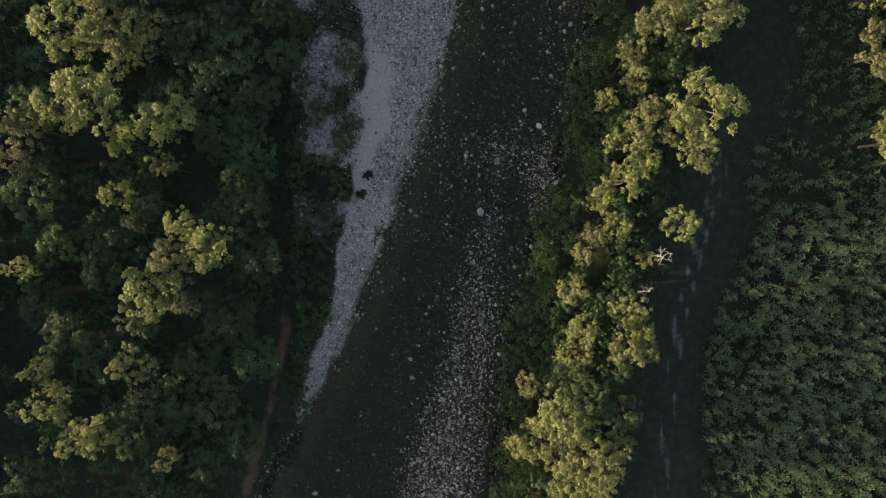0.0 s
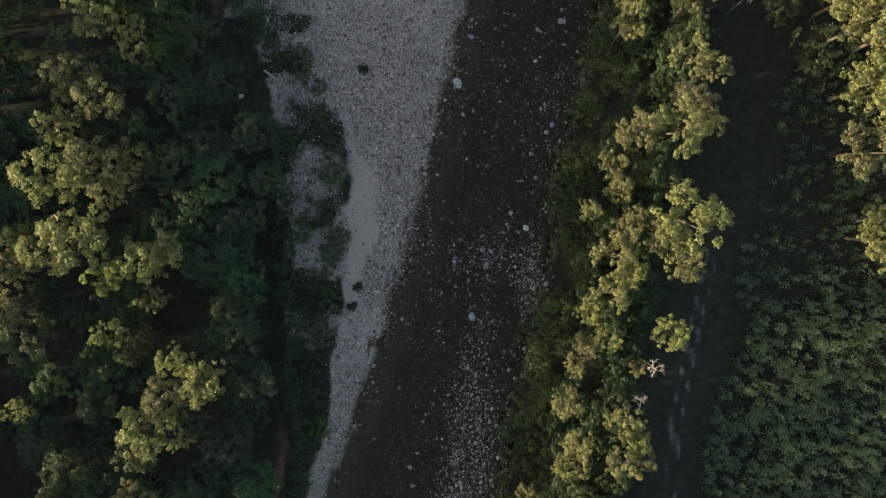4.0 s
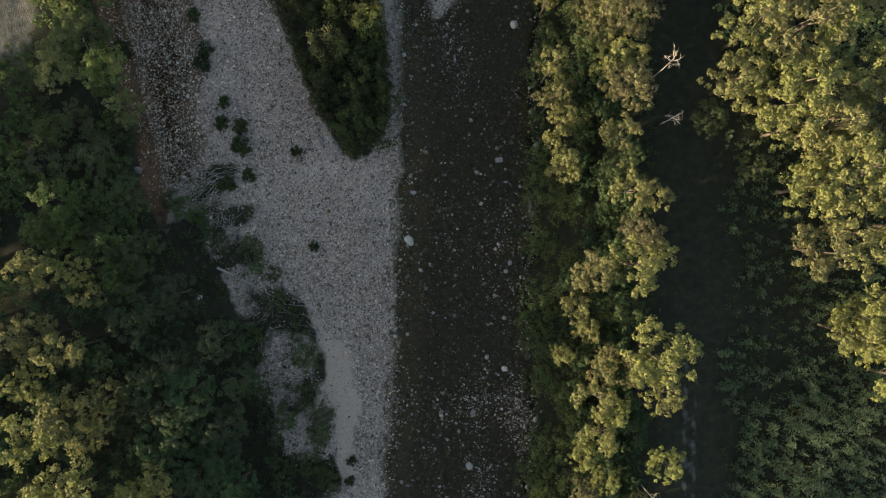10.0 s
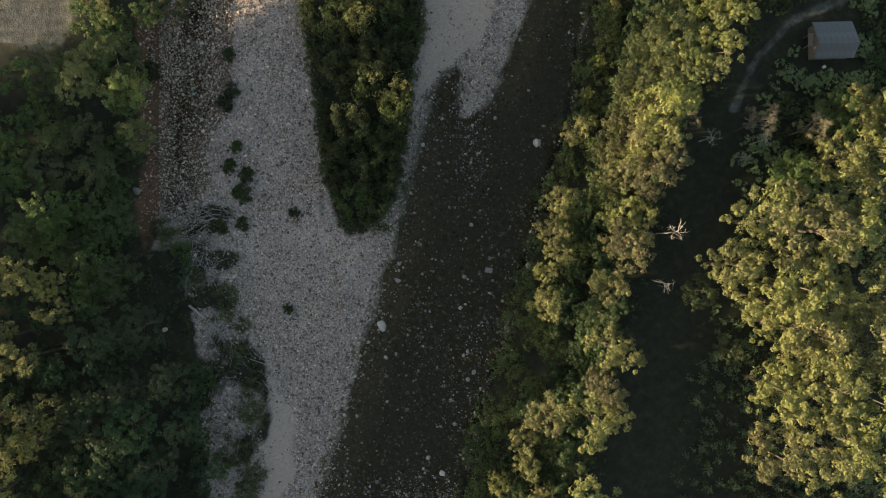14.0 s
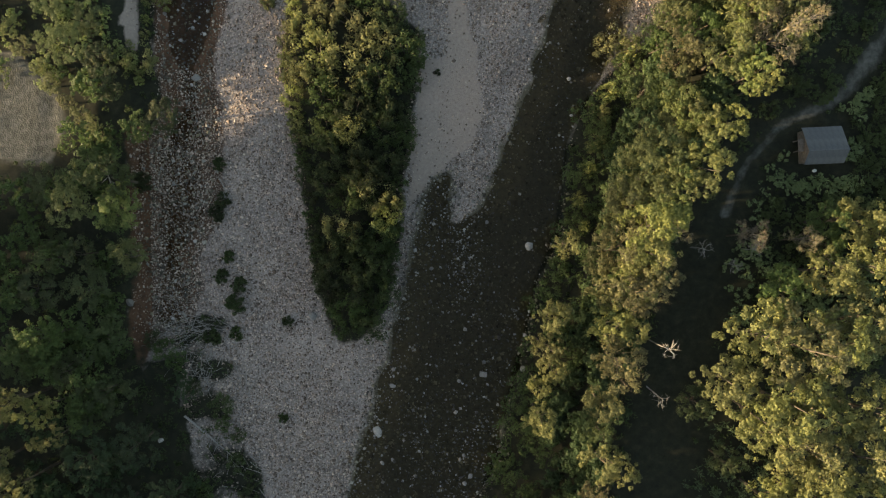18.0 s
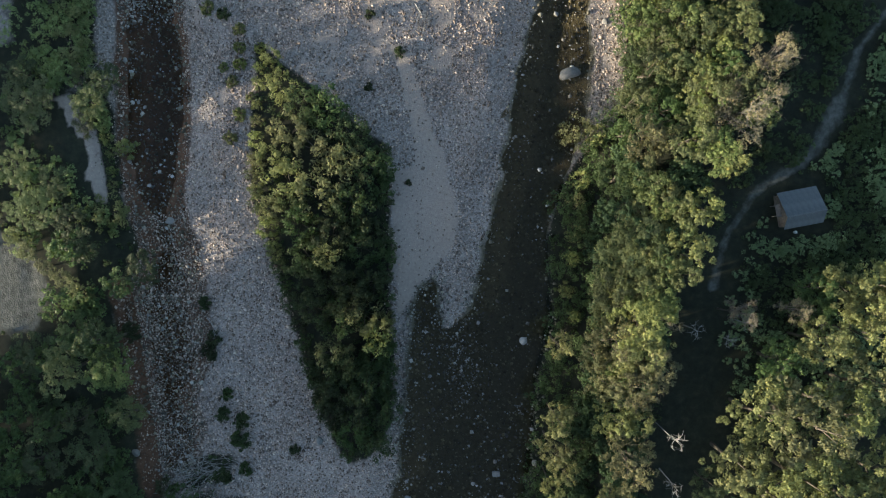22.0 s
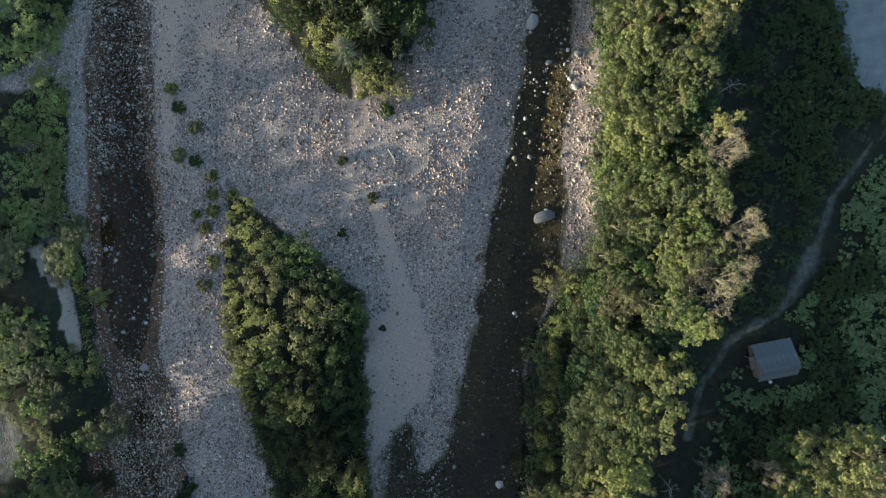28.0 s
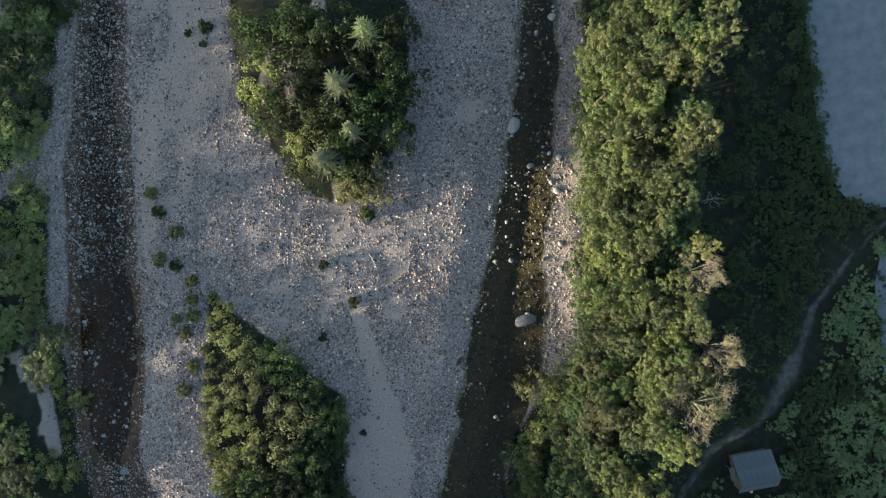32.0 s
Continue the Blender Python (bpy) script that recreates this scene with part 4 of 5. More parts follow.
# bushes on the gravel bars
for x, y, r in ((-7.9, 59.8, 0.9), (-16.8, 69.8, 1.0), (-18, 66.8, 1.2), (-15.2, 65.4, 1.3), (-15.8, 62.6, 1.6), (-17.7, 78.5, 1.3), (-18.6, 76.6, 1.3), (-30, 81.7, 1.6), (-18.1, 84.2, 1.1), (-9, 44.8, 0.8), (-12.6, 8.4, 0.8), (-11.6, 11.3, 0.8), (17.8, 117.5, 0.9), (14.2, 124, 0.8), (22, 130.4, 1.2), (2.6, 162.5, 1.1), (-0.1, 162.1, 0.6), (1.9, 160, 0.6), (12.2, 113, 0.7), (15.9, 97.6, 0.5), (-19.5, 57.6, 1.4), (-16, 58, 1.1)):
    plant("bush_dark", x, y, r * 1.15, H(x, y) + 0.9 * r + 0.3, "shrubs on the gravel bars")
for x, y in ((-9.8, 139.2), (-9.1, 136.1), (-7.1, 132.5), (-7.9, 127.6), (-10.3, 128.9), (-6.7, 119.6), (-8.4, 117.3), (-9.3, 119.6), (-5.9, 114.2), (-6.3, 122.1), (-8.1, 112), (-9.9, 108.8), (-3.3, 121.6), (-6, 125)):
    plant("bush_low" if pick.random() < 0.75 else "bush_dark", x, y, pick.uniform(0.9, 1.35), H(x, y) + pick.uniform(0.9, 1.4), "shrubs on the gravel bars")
for x, y, r in ((-17.1, 23.2, 2.4), (-19.2, 20.5, 2.0), (-14.5, 28.4, 2.2), (-14.4, 32.7, 1.7), (-14, 19.7, 1.9), (-15.8, 16.4, 2.0), (-18.3, -10.2, 1.8), (-19.2, -5.1, 1.8), (-16.9, 3.5, 1.6), (-19.2, 0.1, 1.9), (-16, 9.5, 1.8), (-20.5, -11.9, 1.6), (-20.4, 2, 1.6), (-18, 6, 1.8), (-20, 13, 1.6), (-16.5, 38, 1.5), (-18.5, 47, 1.9), (-17.5, 12.5, 1.8), (-21, 34, 1.6), (-15.8, 42.5, 1.2), (-27, 55.5, 1.8), (-25, 54, 1.7), (-28.7, 57.2, 1.5), (-22.5, 49.5, 1.4), (-18, 44, 1.3)):
    plant("bush_green", x, y, r * 1.15, H(x, y) + 1.2 + 0.8 * r, "bushes beside the gravel bar")
# closed canopy along the northern row, and shrubs over the eastern terrace
fill = random.Random(41)
for k in range(106):
    y = 63 + k * 1.0
    x = fill.uniform(float(ROW_W(y)) + 2.6, float(ROW_E(y)) - 3.2)
    plant(("fresh", "fresh", "green", "fresh", "gold")[k % 5], x, y, fill.uniform(2.4, 3.4), row_top(x, y) - fill.uniform(0.5, 2.5), "trees on the eastern bank")
for x, y, r, top in ((42.3, 100.9, 2.6, 7.0), (45.0, 100.0, 1.7, 7.4), (40.7, 90.6, 1.4, 6.4), (39.7, 85.8, 1.5, 5.4), (38.5, 82.2, 1.4, 6.3), (41.8, 93.7, 1.5, 5.8), (36.8, 77.5, 1.4, 5.6), (37.6, 73.4, 1.2, 5.2)):
    plant("bush_gold", x, y, r * 1.1, top, "small trees on the eastern shore")
for k in range(110):
    x, y = fill.uniform(62, 104), fill.uniform(60, 172)
    near_track = abs(x - float(TRACK(y))) < 3.2 and y < 125
    if x < float(EAST_SHORE(y)) + 22 or near_track or (abs(x - 71.5) < 5.5 and abs(y - 84.4) < 5.5) or x > float(YARD_W(y)) - 1.5 or (x > 92 and y < 113):
        continue
    r = fill.uniform(0.9, 2.0)
    plant("bush_green", x, y, r, H(x, y) + 0.7 + 0.8 * r, "shrubs on the eastern terrace")
for kind in PROTO:
    for proto in PROTO[kind]:
        for ob in (*proto.children_recursive, proto):
            bpy.data.objects.remove(ob)


def shore_thicket():
    """Bushes grown together at the foot of the eastern tree row."""
    rng = np.random.default_rng(21)
    pieces = []
    for y in np.arange(-46.0, 174.0, 0.85):
        x = float(EAST_SHORE(y)) + float(east_start(y)) + rng.uniform(-2.2, 5.5)
        r = rng.uniform(1.5, 2.7)
        tall = 1.6 + 0.95 * r
        a, q = rng.uniform(0, 6.28, 22), np.sqrt(rng.uniform(0, 1, 22)) * r * 0.9
        top = tall * (1 - 0.5 * (q / r) ** 2) * rng.uniform(0.5, 1.0, 22)
        cp = np.stack([x + q * np.cos(a), y + q * np.sin(a), H(x, y) + top], -1)
        pieces.append(leaves(rng, cp, r * rng.uniform(0.16, 0.26, 22), 24, 0.13))
    tagged(new("shore_thicket", raw_mesh("shore_thicket", *joined(pieces), LEAF["green"])), "dense dull green bushes overhanging the eastern shore", "bushes", kind="stuff")


def terrace_scrub():
    """Eastern terrace scrub, brightened for open sky beyond the track, dulled for tree shade."""
    rng = np.random.default_rng(27)
    pieces, pale = [], []
    for k in range(3700):
        x, y = rng.uniform(58, 108), rng.uniform(52, 176)
        if x < float(EAST_SHORE(y)) + 19 or (abs(x - float(TRACK(y))) < 2.6 and y < 125) or (abs(x - 71.5) < 4.6 and abs(y - 84.4) < 4.6) or x > float(YARD_W(y)) + 0.3 or (x > 93 and 86 < y < 111):
            continue
        if x < float(EAST_SHORE(y)) + 32 and rng.uniform() < 0.6:
            continue
        r = rng.uniform(0.7, 1.7)
        a, q = rng.uniform(0, 6.28, 14), np.sqrt(rng.uniform(0, 1, 14)) * r * 0.9
        top = (0.5 + 0.8 * r) * (1 - 0.5 * (q / r) ** 2) * rng.uniform(0.5, 1.0, 14)
        cp = np.stack([x + q * np.cos(a), y + q * np.sin(a), H(x, y) + top], -1)
        # paler leaf tone replaces skylight beyond the track, duller tone replaces shade
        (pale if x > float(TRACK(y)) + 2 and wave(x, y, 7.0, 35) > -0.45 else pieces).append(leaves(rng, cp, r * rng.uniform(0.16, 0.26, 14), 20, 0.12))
    for y in np.arange(117, 176, 0.7):
        x = min(100.0, float(YARD_W(y))) + rng.uniform(-1.6, 0.3)
        cp = np.stack([x + rng.normal(size=12) * 0.5, y + rng.normal(size=12) * 0.5, H(x, y) + rng.uniform(0.1, 1.0, 12)], -1)
        pieces.append(leaves(rng, cp, rng.uniform(0.15, 0.35, 12), 16, 0.11))
    tagged(new("terrace_scrub", raw_mesh("terrace_scrub", *joined(pieces), LEAF["green"])), "green scrub beneath the trees of the terrace, dulled for shade", "scrub", kind="stuff")
    tagged(new("meadow_scrub", raw_mesh("meadow_scrub", *joined(pale), LEAF["skylit"])), "leafy scrub covering the terrace beside the track, leaves brightened for skylight", "scrub", kind="stuff")


terrace_scrub()


def bank_scrub(name, mat, seed, count, label):
    """Leafy bushes grown together on the north-western bank."""
    rng = np.random.default_rng(seed)
    pieces = []
    for k in range(count):
        y = rng.uniform(97, 178)
        x = float(STREAM_W(y)) - 2.0 - 2.2 * float(rise(y - 112, 10)) - rng.uniform(0, 1) ** 1.6 * 24
        if float(inside(x, y, SANDY_W, SANDY_E, 102, 118)) > -1.3 or float(wave(x, y, 5.0, 28)) > 0.6 or (y > 156 and k % 4):
            continue
        r = rng.uniform(0.8, 2.2)
        a, q = rng.uniform(0, 6.28, 20), np.sqrt(rng.uniform(0, 1, 20)) * r * 0.9
        top = (0.7 + 1.0 * r) * (0.6 if y < 134 else 1.0) * (1 - 0.5 * (q / r) ** 2) * rng.uniform(0.5, 1.0, 20)
        cp = np.stack([x + q * np.cos(a), y + q * np.sin(a), H(x, y) + top], -1)
        pieces.append(leaves(rng, cp, r * rng.uniform(0.15, 0.25, 20), 22, 0.125))
    tagged(new(name, raw_mesh(name, *joined(pieces), LEAF[mat])), label, "bushes", kind="stuff")


bank_scrub("willow_scrub", "willow", 71, 260, "yellow-green willow scrub on the western bank")
bank_scrub("bank_scrub", "fresh", 72, 90, "fresh green leafy scrub on the western bank")


def row_storey():
    """Dark lower growth between the eastern row's trunks, added to block low sun."""
    rng = np.random.default_rng(46)
    pieces = []
    for y in np.arange(-46, 176, 0.95):
        x = float(EAST_SHORE(y)) + float(east_start(y)) + 4.0 + rng.uniform(0, 6.5)
        cp, cr = crown_points(rng, rng.uniform(1.6, 2.4), 0.2, rng.uniform(4.5, 8.2) * (0.5 if 34 < y < 66 else 1.0), 6, 7)
        v, f = leaves(rng, cp, cr * 1.6, 17, 0.19)
        pieces.append((v + np.array([x, y, H(x, y)]), f))
    for y in np.arange(-46, 176, 0.95):
        x = float(EAST_SHORE(y)) + rng.uniform(9.5, 14.0) + (4.0 if y > 84 else 0.0)
        cp, cr = crown_points(rng, rng.uniform(1.7, 2.5), 0.2, rng.uniform(5.5, 8.8) * (0.5 if y < 64 else 1.0), 6, 8)
        v, f = leaves(rng, cp, cr * 1.6, 17, 0.2)
        pieces.append((v + np.array([x, y, H(x, y)]), f))
    # dim leaves put the row's shade into the colour
    tagged(new("row_storey", raw_mesh("row_storey", *joined(pieces), LEAF["dim"])), "dark lower growth added beneath the eastern trees to block low sun", "understorey", kind="stuff")


row_storey()

def understorey():
    """Lower trees closing the western wood's gaps; shade is put into leaf colour."""
    rng = np.random.default_rng(44)
    pieces, paler = [], []
    for k in range(300):
        y = rng.uniform(-48, 96)
        x = float(STREAM_W(y)) - 1.5 - rng.uniform(0, 44)
        if abs(x - float(MUD(y))) < 3.4:
            x = float(MUD(y)) - 3.4
        if y > 82 and x < -38:
            continue
        tall = rng.uniform(4.5, 8.0) * (0.6 if x > float(STREAM_W(y)) - 7 else 1.0)
        cp, cr = crown_points(rng, rng.uniform(2.4, 3.6), 0.5, tall, 6, 8)
        v, f = leaves(rng, cp, cr * 1.2, 16, 0.2)
        (paler if y > 46 else pieces).append((v + np.array([x, y, H(x, y)]), f))
    for y in (*np.arange(-24, 37, 2.6), 49.5, 51.5):
        x = float(STREAM_E(y)) + rng.uniform(0.3, 1.5)
        cp, cr = crown_points(rng, rng.uniform(1.5, 2.2), 0.2, rng.uniform(2.2, 4.0), 6, 8)
        v, f = leaves(rng, cp, cr * 1.3, 16, 0.14)
        pieces.append((v + np.array([x, y, H(x, y)]), f))
    tagged(new("understorey", raw_mesh("understorey", *joined(pieces), LEAF["dim"])), "lower trees filling the western wood, leaves darkened for shade", "understorey", kind="stuff")
    tagged(new("lower_wood", raw_mesh("lower_wood", *joined(paler), LEAF["green"])), "dull green lower trees of the western wood beside the stream", "understorey", kind="stuff")


shore_thicket()
understorey()


def far_wood():
    """Unseen wood beyond the western edge, with heights and gaps set to shape sunlight."""
    rng = np.random.default_rng(33)
    pieces, trunks = [], []
    for k in range(189):
        x, y = -75 - rng.uniform(0, 30), -48 + (k % 63) * 3.7
        if y > 112:
            x += 27
        if 80 < y < 101:
            continue
        # tall where ground should be shaded, low where sun should pass
        tall = rng.uniform(4.0, 6.5) if 80 < y < 119 else rng.uniform(20, 25) if 36 < y < 80 else rng.uniform(14, 18.5) if y < 119 else rng.uniform(4.5, 7.5)
        cp, cr = crown_points(rng, rng.uniform(3.6, 4.8), -2.0, tall, 8, 9)
        v, f = leaves(rng, cp, cr * 1.2, 26 if 36 < y < 80 else 10, 0.38)
        pieces.append((v + np.array([x, y, 1.4]), f))
        cp, cr = crown_points(rng, 3.4, 0.0, 11.0 if 36 < y < 80 else 4.5, 5, 7)
        v, f = leaves(rng, cp, cr * 1.8, 24 if 36 < y < 80 else 8, 0.4)
        pieces.append((v + np.array([x, y, 1.2]), f))
        trunks.append(tube([(x, y, 1.0), (x, y, tall * 0.8)], [0.25, 0.06], 6))
    wood = tagged(new("far_wood", raw_mesh("far_wood", *joined(pieces), LEAF["gold"])), "unseen broadleaf wood beyond the western edge, added to cast shade", "wood", kind="stuff")
    tagged(part("far_trunks", raw_mesh("far_trunks", *joined(trunks), BARK, True), wood), kind="stuff")


far_wood()


def undergrowth():
    """Low leaf clumps over all wooded ground, too many to count."""
    rng = np.random.default_rng(5)
    n = 24000
    x, y = rng.uniform(-80, 112, n), rng.uniform(-48, 180, n)
    keep = (zones(x, y)["veg"] > 0.62) & (np.abs(x - TRACK(y)) > 2.2 + 2.5 * (y < 74)) & (x < YARD_W(y) - 1)
    keep &= ~((np.abs(x - 71.5) < 4.2) & (np.abs(y - 84.4) < 4.2))
    # clumps thinned where tree shade falls, so the dark floor shows
    shade = (x > TRACK(y)) & (y < 82) & (x < TRACK(y) + 7)
    shade |= (y > 82) & (x > EAST_SHORE(y) + 18) & (x < EAST_SHORE(y) + 35)
    shade |= x < STREAM_W(y) - 5
    keep &= ~shade | (rng.uniform(size=n) < 0.3)
    keep |= (inside(x, y, STREAM_E, BAR_W, -26, 60) > 0.2) & (rng.uniform(size=n) < 0.6)
    x, y = x[keep], y[keep]
    r = rng.uniform(0.25, 0.75, len(x))
    c = np.stack([x, y, height(x, y) + r * rng.uniform(0.4, 1.6, len(x))], -1)
    me = raw_mesh("undergrowth", *leaves(rng, c, r, 15, 0.17), LEAF["bush"])
    tagged(new("undergrowth", me), "low dark green undergrowth beneath the trees", "undergrowth", kind="stuff")


def thicket():
    """Young star-crowned saplings packed over the field east of the track."""
    rng = np.random.default_rng(9)
    n = 5200
    x, y = rng.uniform(38, 86, n), rng.uniform(-46, 46, n)
    keep = (x > TRACK(y) + 5.5 + 2.0 * wave(x, y, 6.0, 8)) & (x < 84 - 0.55 * np.maximum(0, y - 14))
    keep &= rng.uniform(size=n) < 1 - 0.68 * rise(y + 2, 16) * (1 - 0.4 * rise(x - TRACK(y) - 18, 10))
    x, y = x[keep], y[keep]
    z = height(x, y)
    tops = rng.uniform(2.0, 5.2, len(x)) * (0.5 + 0.5 * rise(x - TRACK(y) - 6, 9)) * (1 - 0.35 * rise(y, 14))
    pieces, stems = [], []
    for k in range(len(x)):
        arms, tiers = 9, 4
        count = arms * tiers
        tier = np.repeat(np.arange(tiers), arms)
        a = rng.uniform(0, 6.28) + np.arange(count) * 2.4
        ln = rng.uniform(0.18, 0.5, count) * (0.7 + 0.36 * tier) * rng.uniform(0.65, 1.3)
        d = np.stack([np.cos(a), np.sin(a), 0.3 - 0.15 * tier + rng.uniform(-0.3, 0.3, count)], -1)
        s = np.stack([-np.sin(a), np.cos(a), rng.uniform(-0.6, 0.6, count)], -1)
        c = np.array([x[k], y[k], z[k] + tops[k]]) - np.array([0, 0, 0.38]) * tier[:, None] + rng.normal(size=(count, 3)) * (0.04 + 0.06 * tier[:, None])
        ln = ln[:, None]
        v = np.stack([c + d * ln * 0.15, c + d * ln * 0.6 + s * 0.065, c + d * ln, c + d * ln * 0.6 - s * 0.065], 1)
        pieces.append(v.reshape(-1, 3))
        if k % 2 == 0:
            stems.append(tube([(x[k], y[k], z[k] - 0.1), (x[k], y[k], z[k] + tops[k])], [0.045, 0.02], 3))
    verts = np.concatenate(pieces)
    field = tagged(new("sapling_thicket", raw_mesh("sapling_thicket", verts, np.arange(len(verts)).reshape(-1, 4), LEAF["sapling"])), "dense thicket of young green saplings beside the track", "thicket", kind="stuff")
    tagged(part("stems", raw_mesh("stems", *joined(stems), BARK), field), kind="stuff")


undergrowth()
thicket()


# ---- shed, yard, driftwood ----
def build_shed():
    """A small hut with a lopsided gable roof of grey sheet metal."""
    root = new("shed")
    root.matrix_basis = pose(71.5, 84.4, 4.65, 0, 0, 1.5)
    wx, y0, y1, eave, ridge, ry = 2.65, -2.35, 2.3, 1.75, 3.35, -0.95
    for name, sx, sy, at in (("wall", 0.12, y1 - y0, (-wx + 0.06, (y0 + y1) / 2, eave / 2)), ("wall", 0.12, y1 - y0, (wx - 0.06, (y0 + y1) / 2, eave / 2)), ("wall", 2 * wx - 0.25, 0.12, (0, y0 + 0.06, eave / 2)), ("wall", 2 * wx - 0.25, 0.12, (0, y1 - 0.06, eave / 2))):
        part(name, bm_mesh(name, box(sx, sy, eave + 0.2, at, 0.01), PLANK), root)
    for side in (-1, 1):
        bm = bmesh.new()
        vs = [bm.verts.new((side * (wx - 0.06) + dx, yy, zz)) for dx in (-0.05, 0.05) for yy, zz in ((y0, eave), (y1, eave), (ry, ridge - 0.1))]
        bm.faces.new(vs[:3])
        bm.faces.new(vs[5:2:-1])
        for i in range(3):
            bm.faces.new((vs[i], vs[(i + 1) % 3], vs[(i + 1) % 3 + 3], vs[i + 3]))
        part("gable", bm_mesh("gable", bm, PLANK), root)
    for name, ya, za, yb, zb in (("roof_slope", ry, ridge, y1 + 0.35, eave - 0.1), ("roof_slope", ry, ridge, y0 - 0.3, eave + 0.1)):
        n, wide = 7, 2 * wx + 0.5
        slope = part(name, bm_mesh(name, box(wide, math.hypot(yb - ya, zb - za), 0.05), PLANK), root, "roof boards")
        tilt = math.degrees(math.atan2(zb - za, abs(yb - ya))) * (1 if yb > ya else -1)
        slope.matrix_basis = pose(0, (ya + yb) / 2, (za + zb) / 2, tilt)
        for i in range(n):
            sheet = part("metal_sheet", bm_mesh("metal_sheet", box(wide / n - 0.006, math.hypot(yb - ya, zb - za) + 0.04, 0.03, (0, 0, 0), 0.008), ROOF), slope, "grey sheet metal panel")
            sheet.matrix_basis = pose(-wide / 2 + wide * (i + 0.5) / n, 0, 0.045 + 0.003 * (i % 2))
    part("ridge_cap", raw_mesh("ridge_cap", *tube([(-wx - 0.27, ry, ridge + 0.03), (wx + 0.27, ry, ridge + 0.03)], [0.09, 0.09], 8), ROOF), root, "bent metal ridge cap")
    for yy in (-0.6, 0.9):
        part("porch_post", bm_mesh("porch_post", box(0.12, 0.12, 1.9, (-wx - 0.7, yy, 0.85), 0.01), PLANK), root)
    part("porch_roof", bm_mesh("porch_roof", box(0.8, 1.9, 0.06, (-wx - 0.5, 0.15, 1.78), 0.01), PLANK), root, "small plank lean-to roof")
    return tagged(root, "small wooden shed with grey sheet-metal roof on the terrace", "shed")


build_shed()


def build_bucket():
    root = new("bucket")
    bx, by = 71.1, 80.9
    root.matrix_basis = pose(bx, by, H(bx, by))
    part("pail", raw_mesh("pail", *tube([(0, 0, 0), (0, 0, 0.4)], [0.17, 0.22], 14), WHITE, True), root)
    part("lid", raw_mesh("lid", *tube([(0, 0, 0.39), (0, 0, 0.43), (0, 0, 0.431)], [0.235, 0.235, 0.01], 14), WHITE, True), root)
    tagged(root, "small white plastic bucket on grass beside the shed", "bucket")


build_bucket()


def build_yard():
    ys = np.arange(117.6, 190, 1.2)
    ys = np.concatenate([[117.52], ys])
    verts = []
    for q in ys:
        wx = float(YARD_W(q)) + 0.2 * float(wave(q, 3.0, 2.5, 5))
        for x in np.linspace(wx, 150, 14):
            verts.append((x, q, 4.92 + 0.1 * min(1.0, (x - wx) / 1.5) + 0.02 * float(wave(x, q, 4, 6))))
    i = (np.arange(len(ys) - 1)[:, None] * 14 + np.arange(13)[None]).ravel()
    tagged(new("road", raw_mesh("road", verts, np.stack([i, i + 1, i + 15, i + 14], -1), YARD, True)), "pale grey gravel road and turning yard", "road", kind="structure")
    ys = np.linspace(84, 112, 24)
    verts = []
    for q in ys:
        wx = 92.9 + 0.05 * (q - 92) + 3.2 * max(0.0, abs(q - 100) / 10 - 0.8) + 0.3 * float(wave(q, 1.0, 2.0, 9))
        for x in np.linspace(wx, wx + 30, 6):
            verts.append((x, q, 4.92 + 0.08 * min(1.0, (x - wx) / 2)))
    i = (np.arange(23)[:, None] * 6 + np.arange(5)[None]).ravel()
    tagged(new("road_south", raw_mesh("road_south", verts, np.stack([i, i + 1, i + 7, i + 6], -1), YARD, True)), "pale grey gravel road along the terrace", "road", kind="structure")


build_yard()


def driftwood(name, label, x, y, wide, deep, count, length, seed, heading=None):
    """A heap of bleached branches."""
    rng = np.random.default_rng(seed)
    root = new(name)
    root.matrix_basis = pose(x, y, H(x, y))
    for k in range(count):
        px, py = rng.normal() * wide * 0.5, rng.normal() * deep * 0.5
        a = rng.uniform(0, math.pi) if heading is None else radians(heading) + rng.normal() * 0.45
        ln = length * rng.uniform(0.4, 1.2)
        z = max(0.03, H(x + px, y + py) - H(x, y)) + rng.uniform(0.05, 0.6) * math.exp(-(px / wide) ** 2 - (py / deep) ** 2)
        d = Vector((math.cos(a), math.sin(a), rng.normal() * 0.06)) * ln / 2
        c = Vector((px, py, z))
        bow = Vector((-d.y, d.x, 0)) * rng.normal() * 0.12
        r = rng.uniform(0.018, 0.05)
        part("branch", raw_mesh("branch", *tube([c - d, c + bow, c + d], [r, r * 0.85, r * 0.4], 6), DRY_WOOD, True), root)
    tagged(root, label, "driftwood")


driftwood("driftwood_pile", "tangled heap of bleached driftwood branches on gravel", -22.6, 58.8, 6.0, 3.0, 90, 4.2, 1, 15)
driftwood("driftwood_pile", "tangled heap of bleached driftwood branches on gravel", -21.6, 53.4, 4.0, 4.0, 70, 2.6, 2)
driftwood("driftwood_pile", "scattered grey driftwood branches beside green bushes", -17.2, 50.5, 3.5, 2.0, 26, 2.4, 3)
driftwood("driftwood_pile", "scattered grey driftwood branches beside green bushes", -15.6, 38, 5.0, 6.0, 30, 3.2, 4, -55)
driftwood("driftwood_pile", "scattered grey driftwood branches beside green bushes", -17.5, 24, 4.0, 9.0, 26, 2.4, 5)


